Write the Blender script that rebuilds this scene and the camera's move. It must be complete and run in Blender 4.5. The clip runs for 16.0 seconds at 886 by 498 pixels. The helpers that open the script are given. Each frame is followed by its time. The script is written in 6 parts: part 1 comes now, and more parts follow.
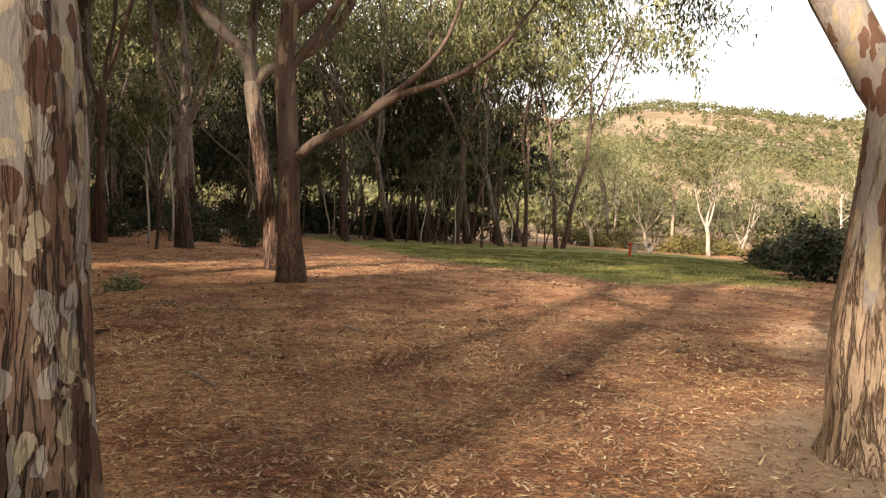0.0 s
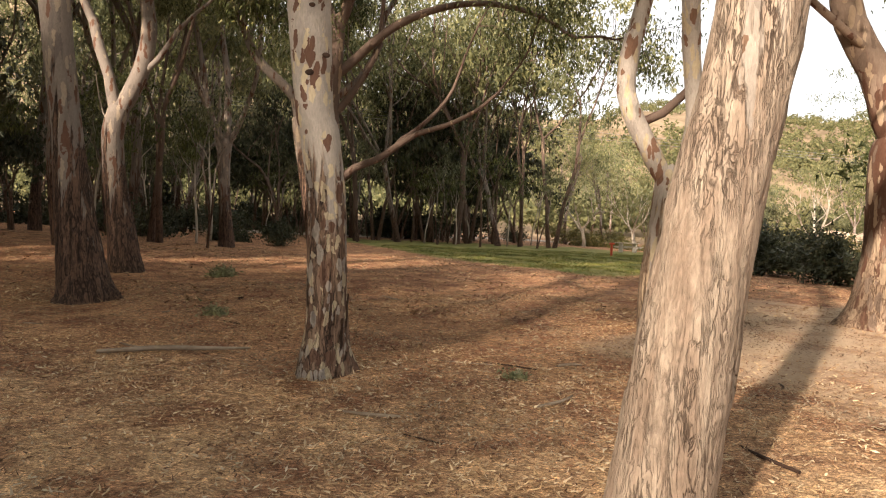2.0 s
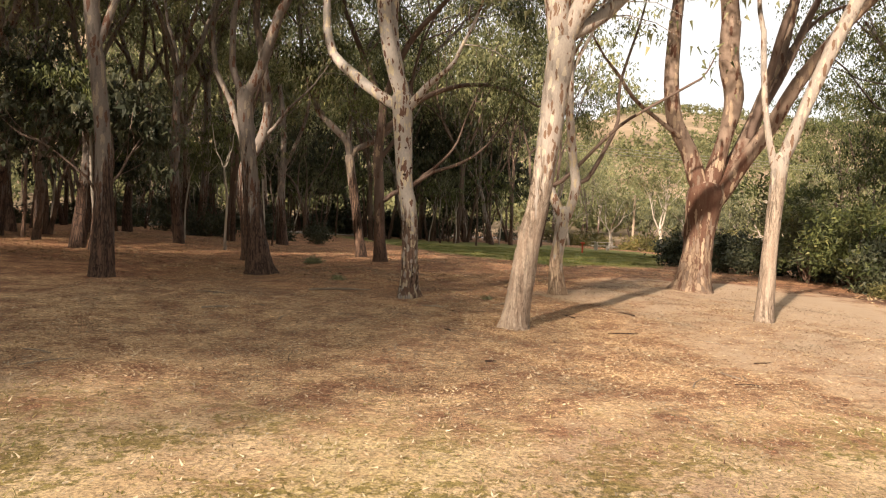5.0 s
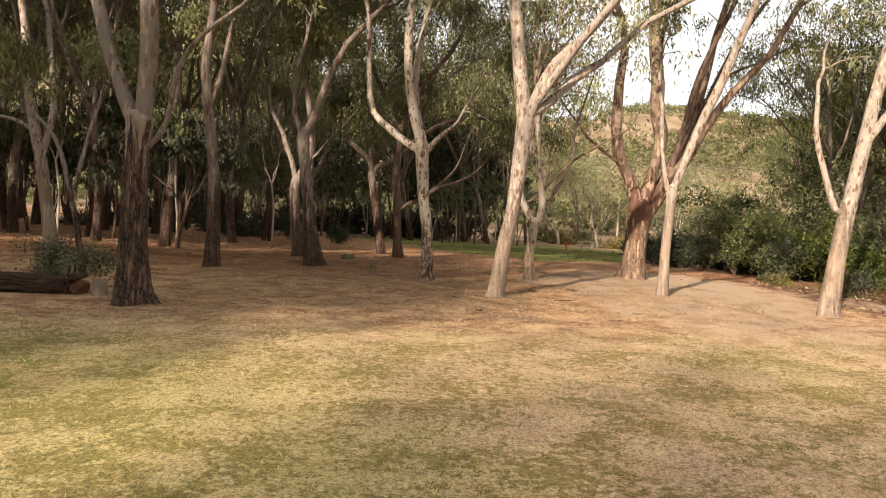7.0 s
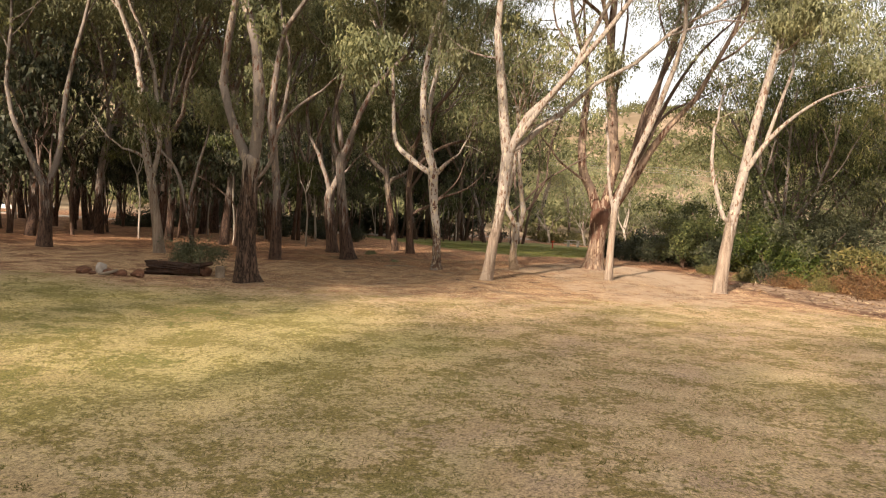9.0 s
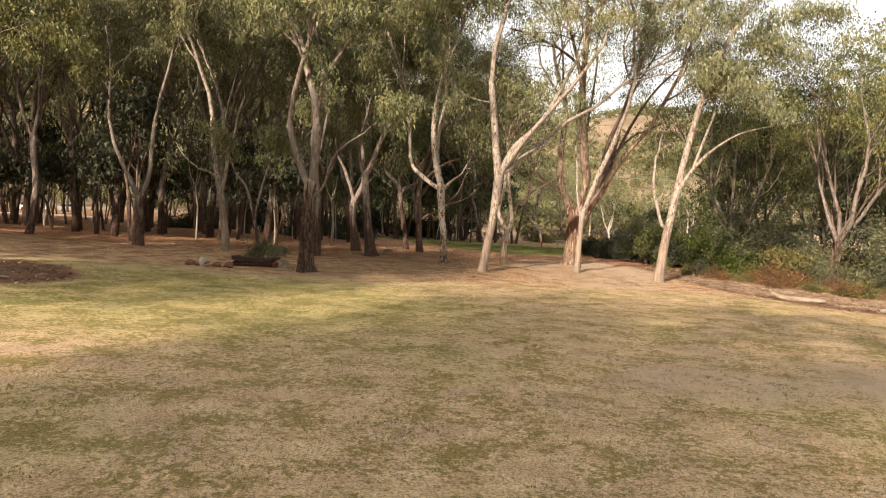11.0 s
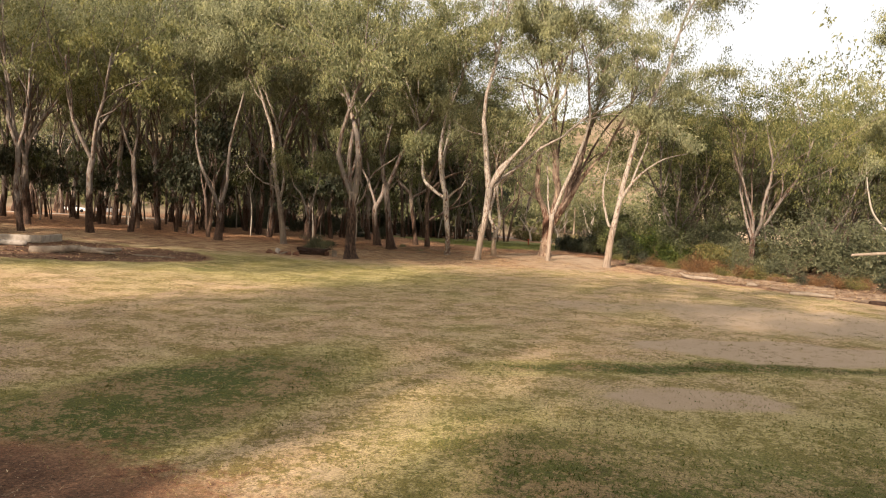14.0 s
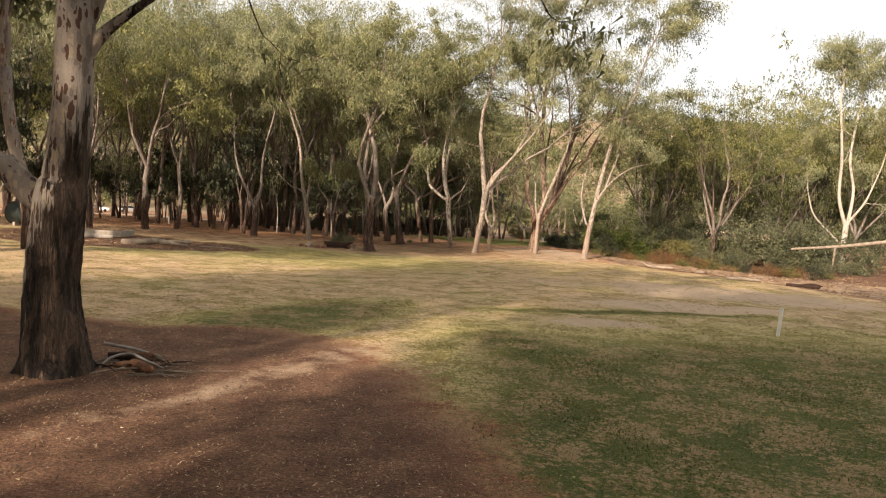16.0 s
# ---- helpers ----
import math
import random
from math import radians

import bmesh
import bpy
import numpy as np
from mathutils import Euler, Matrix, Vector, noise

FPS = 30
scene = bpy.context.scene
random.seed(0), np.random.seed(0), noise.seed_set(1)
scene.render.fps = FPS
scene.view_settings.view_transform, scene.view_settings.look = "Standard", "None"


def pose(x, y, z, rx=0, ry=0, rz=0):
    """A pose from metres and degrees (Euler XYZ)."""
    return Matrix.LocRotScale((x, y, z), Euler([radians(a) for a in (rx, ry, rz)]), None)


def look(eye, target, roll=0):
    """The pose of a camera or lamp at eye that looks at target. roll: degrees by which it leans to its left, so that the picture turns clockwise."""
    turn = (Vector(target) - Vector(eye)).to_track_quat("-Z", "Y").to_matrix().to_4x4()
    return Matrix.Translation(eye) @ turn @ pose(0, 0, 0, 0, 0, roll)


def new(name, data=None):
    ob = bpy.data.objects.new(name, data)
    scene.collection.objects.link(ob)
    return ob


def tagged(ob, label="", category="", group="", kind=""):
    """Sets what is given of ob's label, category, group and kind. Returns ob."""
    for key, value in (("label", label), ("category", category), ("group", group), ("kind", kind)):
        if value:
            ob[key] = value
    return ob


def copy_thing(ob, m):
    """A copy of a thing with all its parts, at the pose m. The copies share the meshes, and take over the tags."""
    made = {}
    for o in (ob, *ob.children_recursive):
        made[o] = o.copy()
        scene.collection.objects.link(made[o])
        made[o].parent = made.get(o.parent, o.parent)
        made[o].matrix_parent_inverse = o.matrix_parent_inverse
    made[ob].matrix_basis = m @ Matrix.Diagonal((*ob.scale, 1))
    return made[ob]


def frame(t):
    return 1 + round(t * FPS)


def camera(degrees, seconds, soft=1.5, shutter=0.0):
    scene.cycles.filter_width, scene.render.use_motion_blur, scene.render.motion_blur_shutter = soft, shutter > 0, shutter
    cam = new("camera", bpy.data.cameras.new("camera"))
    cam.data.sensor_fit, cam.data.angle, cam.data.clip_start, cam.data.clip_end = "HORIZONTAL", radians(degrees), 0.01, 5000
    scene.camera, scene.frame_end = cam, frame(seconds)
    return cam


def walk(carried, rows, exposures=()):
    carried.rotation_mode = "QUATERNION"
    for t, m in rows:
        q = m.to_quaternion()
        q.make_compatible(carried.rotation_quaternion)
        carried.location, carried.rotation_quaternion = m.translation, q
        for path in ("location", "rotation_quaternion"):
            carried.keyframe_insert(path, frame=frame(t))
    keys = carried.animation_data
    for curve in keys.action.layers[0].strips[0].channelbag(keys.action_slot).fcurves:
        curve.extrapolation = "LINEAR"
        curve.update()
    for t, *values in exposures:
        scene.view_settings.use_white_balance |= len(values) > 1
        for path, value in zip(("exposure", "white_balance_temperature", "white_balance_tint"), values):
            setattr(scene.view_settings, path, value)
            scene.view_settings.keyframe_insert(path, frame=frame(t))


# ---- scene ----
cam = camera(66.5, 16.0, soft=1.15)
METRES, EYE, TILT, LEAN, TURN = 60.0, 1.5, 0.0, 0.0, 0.0
ROWS = [
    (0.0, 0.0, 0.0, 0.0, 0.1, -2.51, -2.19),
    (0.5, -0.0007, -0.0164, 0.0007, 0.09, -2.51, -2.22),
    (1.0, -0.0015, -0.0344, 0.0015, 0.09, -2.53, -2.23),
    (1.5, -0.002, -0.0541, 0.0021, 0.11, -2.54, -2.22),
    (2.0, -0.0025, -0.0754, 0.0028, 0.11, -2.53, -2.25),
    (2.5, -0.0033, -0.098, 0.0036, 0.12, -2.52, -2.2),
    (3.0, -0.0042, -0.1214, 0.0044, 0.11, -2.53, -2.27),
    (3.5, -0.0054, -0.1464, 0.0053, 0.05, -2.56, -2.29),
    (4.0, -0.0066, -0.1734, 0.0065, -0.0, -2.6, -2.32),
    (4.5, -0.008, -0.202, 0.0077, -0.07, -2.64, -2.38),
    (7.0, -0.0143, -0.3544, 0.0141, -0.22, -2.75, -2.47),
    (7.5, -0.0156, -0.3874, 0.0154, -0.25, -2.8, -2.47),
    (8.0, -0.0169, -0.4213, 0.0166, -0.26, -2.82, -2.47),
    (8.5, -0.0187, -0.4553, 0.0179, -0.32, -2.84, -2.46),
    (9.0, -0.0206, -0.4901, 0.0194, -0.36, -2.86, -2.45),
    (11.5, -0.0318, -0.6705, 0.0278, -0.61, -2.93, -2.66),
    (12.0, -0.0335, -0.7058, 0.0293, -0.65, -2.92, -2.68),
    (12.5, -0.0355, -0.7415, 0.0308, -0.71, -2.93, -2.7),
    (13.0, -0.0375, -0.7773, 0.0321, -0.74, -2.92, -2.71),
    (13.5, -0.0393, -0.8136, 0.031, -0.77, -2.92, -2.72),
    (14.0, -0.0412, -0.8499, 0.029, -0.79, -2.89, -2.7),
    (14.5, -0.0433, -0.8862, 0.0281, -0.82, -2.9, -2.72),
    (15.0, -0.0457, -0.9229, 0.028, -0.86, -2.9, -2.73),
    (15.5, -0.0477, -0.9599, 0.0282, -0.89, -2.88, -2.76),
    (16.0, -0.0504, -0.9979, 0.0286, -0.96, -2.9, -2.77),
]
walk(cam, [(t, pose(0, 0, EYE, TILT, LEAN, TURN) @ pose(METRES * x, METRES * y, METRES * z, 90 + pitch, roll, yaw)) for t, x, y, z, yaw, pitch, roll in ROWS],
     exposures=[(0.0, 1.42), (2.5, 1.3), (4.5, 1.18), (7.0, 1.08), (9.0, 1.1), (12.5, 1.04), (16.0, 0.98)])

# ---- daylight: a low sun behind and to one side of the path, a hazy bright sky ----
SUN_ELEVATION = 24.0
SUN_FROM = Vector((-0.515, -0.857, 0.0)).normalized()
world = bpy.data.worlds.new("world")
world.use_nodes = True
scene.world = world
wn = world.node_tree.nodes
sky = wn.new("ShaderNodeTexSky")
sky.sky_type = "NISHITA"
sky.sun_disc = False
sky.sun_elevation = radians(SUN_ELEVATION)
sky.sun_rotation = math.atan2(SUN_FROM.x, SUN_FROM.y)
sky.air_density, sky.dust_density, sky.ozone_density = 1.0, 4.0, 1.0
wn["Background"].inputs["Strength"].default_value = 0.085
haze = wn.new("ShaderNodeMix")
haze.data_type = "RGBA"
haze.inputs["Factor"].default_value = 0.75
haze.inputs["B"].default_value = (7.7, 7.35, 6.85, 1)
world.node_tree.links.new(sky.outputs["Color"], haze.inputs["A"])
world.node_tree.links.new(haze.outputs["Result"], wn["Background"].inputs["Color"])
sun = new("sun", bpy.data.lights.new("sun", "SUN"))
sun.data.energy, sun.data.angle, sun.data.color = 5.0, radians(1.4), (1.0, 0.83, 0.67)
to_sun = SUN_FROM * math.cos(radians(SUN_ELEVATION)) + Vector((0, 0, math.sin(radians(SUN_ELEVATION))))
sun.matrix_world = look(to_sun * 60, (0, 0, 0))


# ---- materials ----
def material(name, rough=0.9):
    m = bpy.data.materials.new(name)
    m.use_nodes = True
    bsdf = m.node_tree.nodes["Principled BSDF"]
    bsdf.inputs["Roughness"].default_value = rough
    bsdf.inputs["Specular IOR Level"].default_value = 0.25
    return m, m.node_tree, bsdf


def node(tree, kind, **values):
    n = tree.nodes.new(kind)
    for key, value in values.items():
        n.inputs[key].default_value = value
    return n


def coords(tree, scale, space="Object"):
    tc = tree.nodes.new("ShaderNodeTexCoord")
    mp = tree.nodes.new("ShaderNodeMapping")
    mp.inputs["Scale"].default_value = scale
    tree.links.new(tc.outputs[space], mp.inputs["Vector"])
    return mp.outputs["Vector"]


def noise_tex(tree, vec, scale, detail=4.0, rough=0.6, distort=0.0):
    n = node(tree, "ShaderNodeTexNoise", Scale=scale, Detail=detail, Roughness=rough, Distortion=distort)
    tree.links.new(vec, n.inputs["Vector"])
    return n.outputs["Fac"]


def ramp(tree, fac, stops, smooth=False):
    r = tree.nodes.new("ShaderNodeValToRGB")
    el = r.color_ramp.elements
    while len(el) < len(stops):
        el.new(0.5)
    for e, (pos, col) in zip(el, stops):
        e.position, e.color = pos, (*col, 1)
    if smooth:
        r.color_ramp.interpolation = "EASE"
    tree.links.new(fac, r.inputs["Fac"])
    return r.outputs["Color"]


def mix(tree, fac, a, b, mode="MIX"):
    m = tree.nodes.new("ShaderNodeMix")
    m.data_type, m.blend_type = "RGBA", mode
    for socket, value in ((m.inputs["Factor"], fac), (m.inputs["A"], a), (m.inputs["B"], b)):
        if isinstance(value, (int, float)):
            socket.default_value = value
        elif isinstance(value, tuple):
            socket.default_value = (*value, 1)
        else:
            tree.links.new(value, socket)
    return m.outputs["Result"]


def maths(tree, op, a, b=0.0, clamp=False):
    m = tree.nodes.new("ShaderNodeMath")
    m.operation, m.use_clamp = op, clamp
    for socket, value in zip(m.inputs, (a, b)):
        if isinstance(value, (int, float)):
            socket.default_value = value
        else:
            tree.links.new(value, socket)
    return m.outputs[0]


def bump(tree, bsdf, height, distance, strength=1.0):
    b = node(tree, "ShaderNodeBump", Strength=strength, Distance=distance)
    tree.links.new(height, b.inputs["Height"])
    tree.links.new(b.outputs["Normal"], bsdf.inputs["Normal"])


def bark_material(name, skins, rough_dark, rough_light, stocking, ragged=1.0, flaky=0.5, cell=(9.0, 9.0, 3.2), fissure=1.0, peeled=0.0, side=0.0, deep=0.02, crack=1.0, gap=0.035):
    """Shedding bark: sharp-edged flakes in four tints over smooth skin, and a stocking of fissured bark up to a ragged height."""
    m, tree, bsdf = material(name, 0.85)
    L = tree.links
    tc = tree.nodes.new("ShaderNodeTexCoord")
    sep = tree.nodes.new("ShaderNodeSeparateXYZ")
    L.new(tc.outputs["Object"], sep.inputs[0])
    # edges of the flakes wander
    nz = node(tree, "ShaderNodeTexNoise", Scale=7.0, Detail=4.0)
    L.new(tc.outputs["Object"], nz.inputs["Vector"])
    warp = tree.nodes.new("ShaderNodeVectorMath")
    warp.operation = "MULTIPLY_ADD"
    warp.inputs[1].default_value = (0.10, 0.10, 0.22)
    L.new(nz.outputs["Color"], warp.inputs[0])
    L.new(tc.outputs["Object"], warp.inputs[2])
    mp = tree.nodes.new("ShaderNodeMapping")
    mp.inputs["Scale"].default_value = cell
    L.new(warp.outputs[0], mp.inputs["Vector"])
    vor = node(tree, "ShaderNodeTexVoronoi", Scale=1.0)
    L.new(mp.outputs["Vector"], vor.inputs["Vector"])
    pick = tree.nodes.new("ShaderNodeSeparateColor")
    L.new(vor.outputs["Color"], pick.inputs[0])
    base, pale, tint, brown = skins
    patch = ramp(tree, pick.outputs[0], [(0.0, pale), (0.3, tint), (0.5, brown), (0.82, base)])
    patch.node.color_ramp.interpolation = "CONSTANT"
    broad = noise_tex(tree, coords(tree, (2.2, 2.2, 0.7)), 1.3, 4, 0.6)
    some = maths(tree, "GREATER_THAN", maths(tree, "ADD", pick.outputs[1], maths(tree, "MULTIPLY", maths(tree, "SUBTRACT", broad, 0.5), 1.6)), 1.0 - flaky)
    round_edge = maths(tree, "LESS_THAN", vor.outputs["Distance"], maths(tree, "ADD", 0.34, maths(tree, "MULTIPLY", pick.outputs[2], 0.4)))
    on = maths(tree, "MULTIPLY", some, round_edge)
    streak = noise_tex(tree, coords(tree, (12, 12, 1.1)), 1.0, 4)
    smooth = mix(tree, ramp(tree, streak, [(0.35, (0, 0, 0)), (0.65, (1, 1, 1))]), base, mix(tree, 0.5, base, tint))
    if peeled:
        ragp = noise_tex(tree, coords(tree, (4, 4, 1.0)), 1.0, 3, 0.6)
        under = maths(tree, "MULTIPLY", maths(tree, "SUBTRACT", peeled, maths(tree, "ADD", sep.outputs["Z"], maths(tree, "MULTIPLY", maths(tree, "SUBTRACT", ragp, 0.5), 4.0))), 1.2, True)
        smooth = mix(tree, under, smooth, mix(tree, ramp(tree, streak, [(0.4, (0, 0, 0)), (0.6, (1, 1, 1))]), brown, mix(tree, 0.14, brown, base)))
    skin = mix(tree, on, smooth, patch)
    fine = noise_tex(tree, coords(tree, (30, 30, 9)), 2.0, 4)
    skin = mix(tree, 0.45, skin, ramp(tree, fine, [(0.3, (0.6, 0.6, 0.6)), (0.7, (1.2, 1.2, 1.2))]), "MULTIPLY")
    # fissures: thin dark lines that run up the trunk
    n1 = noise_tex(tree, coords(tree, (11 * fissure, 11 * fissure, 1.25 * fissure)), 1.0, 5, 0.62, 0.9)
    n2 = noise_tex(tree, coords(tree, (24 * fissure, 24 * fissure, 3.2 * fissure)), 1.0, 3, 0.6, 0.4)
    line1 = ramp(tree, maths(tree, "ABSOLUTE", maths(tree, "SUBTRACT", n1, 0.5)), [(0.0, (0, 0, 0)), (gap * 0.35, (0.3, 0.3, 0.3)), (gap, (1, 1, 1))])
    line2 = ramp(tree, maths(tree, "ABSOLUTE", maths(tree, "SUBTRACT", n2, 0.5)), [(0.0, (0.3, 0.3, 0.3)), (gap, (1, 1, 1))])
    lines = mix(tree, maths(tree, "ADD", 2 * crack - 1, maths(tree, "MULTIPLY", ramp(tree, broad, [(0.4, (0, 0, 0)), (0.6, (1, 1, 1))]), 2 - 2 * crack), True), (1.0, 1.0, 1.0), mix(tree, 1.0, line1, line2, "MULTIPLY"))
    coarse = mix(tree, lines, rough_dark, mix(tree, ramp(tree, streak, [(0.4, (0, 0, 0)), (0.6, (1, 1, 1))]), rough_light, mix(tree, 0.5, rough_light, brown)))
    coarse = mix(tree, 0.6, coarse, ramp(tree, fine, [(0.3, (0.5, 0.5, 0.5)), (0.7, (1.3, 1.3, 1.3))]), "MULTIPLY")
    if peeled:
        coarse = mix(tree, maths(tree, "MULTIPLY", on, 0.85), coarse, patch)
    rag = noise_tex(tree, coords(tree, (7, 7, 0.6)), 1.0, 4, 0.65)
    edge = maths(tree, "ADD", sep.outputs["Z"], maths(tree, "MULTIPLY", maths(tree, "SUBTRACT", rag, 0.5), 6.0 * ragged))
    if side:
        torn = noise_tex(tree, coords(tree, (2.6, 2.6, 0.7)), 1.0, 5, 0.68, 0.8)
        coarse = mix(tree, ramp(tree, torn, [(0.42, (0, 0, 0)), (0.56, (1, 1, 1))]), mix(tree, 0.82, coarse, rough_dark), mix(tree, 0.12, coarse, pale))
        edge = maths(tree, "SUBTRACT", edge, maths(tree, "MULTIPLY", sep.outputs["X"], side))
    low = maths(tree, "MULTIPLY", maths(tree, "SUBTRACT", stocking, edge), 3.0, True)
    L.new(mix(tree, low, skin, coarse), bsdf.inputs["Base Color"])
    step = mix(tree, on, (0.5, 0.5, 0.5), patch)
    bump(tree, bsdf, mix(tree, low, mix(tree, 0.3, step, fine), mix(tree, 0.3, lines, fine)), deep, 0.9)
    return m


MOTTLED = bark_material("mottled_gum_bark", ((0.345, 0.305, 0.265), (0.45, 0.375, 0.26), (0.31, 0.275, 0.245), (0.12, 0.065, 0.044)), (0.022, 0.013, 0.010), (0.22, 0.15, 0.105), 2.0, 0.6, 1.05, (15, 15, 5.4), 0.8, 1.5, 0.0, 0.04)
CREAM = bark_material("cream_gum_bark", ((0.31, 0.265, 0.222), (0.41, 0.345, 0.26), (0.21, 0.178, 0.15), (0.15, 0.09, 0.058)), (0.11, 0.07, 0.048), (0.35, 0.28, 0.215), 3.0, 0.9, 0.72, (16, 16, 5), 1.1, 0.0, 0.0, 0.04, 0.55, 0.022)
FORKED = bark_material("peeling_gum_bark", ((0.40, 0.35, 0.30), (0.46, 0.375, 0.25), (0.31, 0.27, 0.233), (0.18, 0.10, 0.064)), (0.12, 0.07, 0.042), (0.42, 0.315, 0.215), 1.4, 0.9, 0.98, (14.0, 14.0, 3.8), 0.9, 0.0, 0.0, 0.04, 0.95)
RED = bark_material("red_brown_gum_bark", ((0.235, 0.17, 0.128), (0.34, 0.25, 0.172), (0.16, 0.113, 0.084), (0.10, 0.048, 0.03)), (0.09, 0.047, 0.028), (0.31, 0.222, 0.152), 1.7, 0.9, 0.72, (10, 10, 2.4), 1.0, 4.6)
ROUGH = bark_material("furrowed_box_bark", ((0.28, 0.225, 0.18), (0.34, 0.265, 0.19), (0.20, 0.16, 0.13), (0.12, 0.068, 0.046)), (0.014, 0.009, 0.007), (0.20, 0.125, 0.085), 3.8, 0.9, 0.5, (9, 9, 3.2), 0.75, 0.0, 0.0, 0.06, 1.0, 0.075)
GREY = bark_material("grey_brown_gum_bark", ((0.205, 0.172, 0.146), (0.30, 0.24, 0.18), (0.145, 0.12, 0.104), (0.12, 0.062, 0.04)), (0.02, 0.013, 0.010), (0.155, 0.095, 0.066), 2.6, 1.5, 0.62, (13, 13, 2.6), 0.9, 0.0, 0.0, 0.04, 1.0, 0.06)
UMBER = bark_material("umber_gum_bark", ((0.12, 0.083, 0.064), (0.28, 0.205, 0.14), (0.14, 0.098, 0.076), (0.085, 0.047, 0.033)), (0.02, 0.012, 0.009), (0.14, 0.082, 0.055), 2.2, 1.0, 0.30, (9, 9, 2.6))
DARK = bark_material("dark_bark", ((0.16, 0.115, 0.09), (0.20, 0.15, 0.115), (0.12, 0.09, 0.075), (0.085, 0.053, 0.038)), (0.03, 0.02, 0.015), (0.17, 0.105, 0.072), 2.5, 1.5, 0.4)
WHITE = bark_material("white_gum_bark", ((0.42, 0.37, 0.305), (0.47, 0.41, 0.335), (0.33, 0.285, 0.235), (0.28, 0.21, 0.155)), (0.20, 0.145, 0.105), (0.38, 0.325, 0.26), 0.6, 0.6, 0.25)
BIG = bark_material("old_gum_bark", ((0.285, 0.24, 0.198), (0.37, 0.295, 0.21), (0.18, 0.148, 0.122), (0.08, 0.043, 0.028)), (0.006, 0.004, 0.003), (0.10, 0.055, 0.034), 3.3, 1.2, 0.75, (12, 12, 4), 0.6, 0.0, 3.2, 0.07, 1.0, 0.07)


def leaf_material(name, stops, through_light=0.3, rough=0.55):
    m, tree, bsdf = material(name, rough)
    geo = tree.nodes.new("ShaderNodeNewGeometry")
    big = noise_tex(tree, coords(tree, (1, 1, 1)), 0.55, 2)
    shade = ramp(tree, big, [(0.35, (0.62, 0.66, 0.66)), (0.65, (1.3, 1.26, 1.1))])
    col = mix(tree, 1.0, ramp(tree, geo.outputs["Random Per Island"], stops), shade, "MULTIPLY")
    tree.links.new(col, bsdf.inputs["Base Color"])
    if through_light:
        trans = tree.nodes.new("ShaderNodeBsdfTranslucent")
        tree.links.new(col, trans.inputs["Color"])
        add = tree.nodes.new("ShaderNodeMixShader")
        add.inputs[0].default_value = through_light
        tree.links.new(bsdf.outputs[0], add.inputs[1])
        tree.links.new(trans.outputs[0], add.inputs[2])
        tree.links.new(add.outputs[0], tree.nodes["Material Output"].inputs["Surface"])
    return m


GUM_LEAF = leaf_material("gum_leaf", [(0.0, (0.105, 0.115, 0.058)), (0.5, (0.195, 0.20, 0.10)), (0.85, (0.275, 0.27, 0.14)), (1.0, (0.33, 0.31, 0.175))], 0.36)
PALE_LEAF = leaf_material("pale_gum_leaf", [(0.0, (0.15, 0.16, 0.09)), (0.5, (0.25, 0.255, 0.145)), (0.9, (0.325, 0.32, 0.195)), (1.0, (0.37, 0.35, 0.225))], 0.38)
GREY_LEAF = leaf_material("grey_green_leaf", [(0.0, (0.065, 0.073, 0.042)), (0.6, (0.145, 0.15, 0.09)), (1.0, (0.235, 0.23, 0.14))], 0.36)
DEEP_LEAF = leaf_material("deep_green_gum_leaf", [(0.0, (0.045, 0.055, 0.022)), (0.5, (0.085, 0.10, 0.036)), (0.9, (0.14, 0.15, 0.06)), (1.0, (0.20, 0.19, 0.08))], 0.3)
DARK_LEAF = leaf_material("dark_scrub_leaf", [(0.0, (0.03, 0.036, 0.022)), (0.6, (0.052, 0.058, 0.034)), (1.0, (0.085, 0.082, 0.048))], 0.2)
LIME_LEAF = leaf_material("bright_green_leaf", [(0.0, (0.035, 0.052, 0.011)), (0.6, (0.065, 0.088, 0.02)), (1.0, (0.15, 0.16, 0.04))])
RUST_LEAF = leaf_material("rust_brown_leaf", [(0.0, (0.11, 0.055, 0.028)), (0.6, (0.20, 0.10, 0.045)), (1.0, (0.24, 0.16, 0.08))])
OLIVE_LEAF = leaf_material("olive_scrub_leaf", [(0.0, (0.09, 0.09, 0.03)), (0.6, (0.16, 0.14, 0.05)), (1.0, (0.24, 0.19, 0.08))])
YELLOW_LEAF = leaf_material("yellow_green_leaf", [(0.0, (0.10, 0.105, 0.04)), (0.5, (0.195, 0.195, 0.075)), (0.9, (0.29, 0.27, 0.115)), (1.0, (0.34, 0.305, 0.15))], 0.38)
HILL_LEAF = leaf_material("hillside_leaf", [(0.0, (0.12, 0.125, 0.06)), (0.5, (0.17, 0.17, 0.085)), (1.0, (0.23, 0.215, 0.115))], 0.45, 0.8)
LITTER = leaf_material("fallen_leaf", [(0.0, (0.072, 0.034, 0.021)), (0.3, (0.195, 0.104, 0.058)), (0.6, (0.32, 0.205, 0.12)), (0.9, (0.43, 0.31, 0.19)), (1.0, (0.55, 0.44, 0.30))], 0.0, 0.7)
# browner litter, its colours lowered to stand in for shade round the old tree
SHADED_LITTER = leaf_material("shaded_brown_leaf", [(0.0, (0.05, 0.026, 0.016)), (0.4, (0.12, 0.068, 0.041)), (0.75, (0.20, 0.125, 0.078)), (1.0, (0.38, 0.28, 0.18))], 0.0, 0.7)
PALE_LITTER = leaf_material("pale_bark_flake", [(0.0, (0.32, 0.22, 0.145)), (0.6, (0.46, 0.355, 0.25)), (1.0, (0.60, 0.50, 0.38))], 0.0, 0.7)
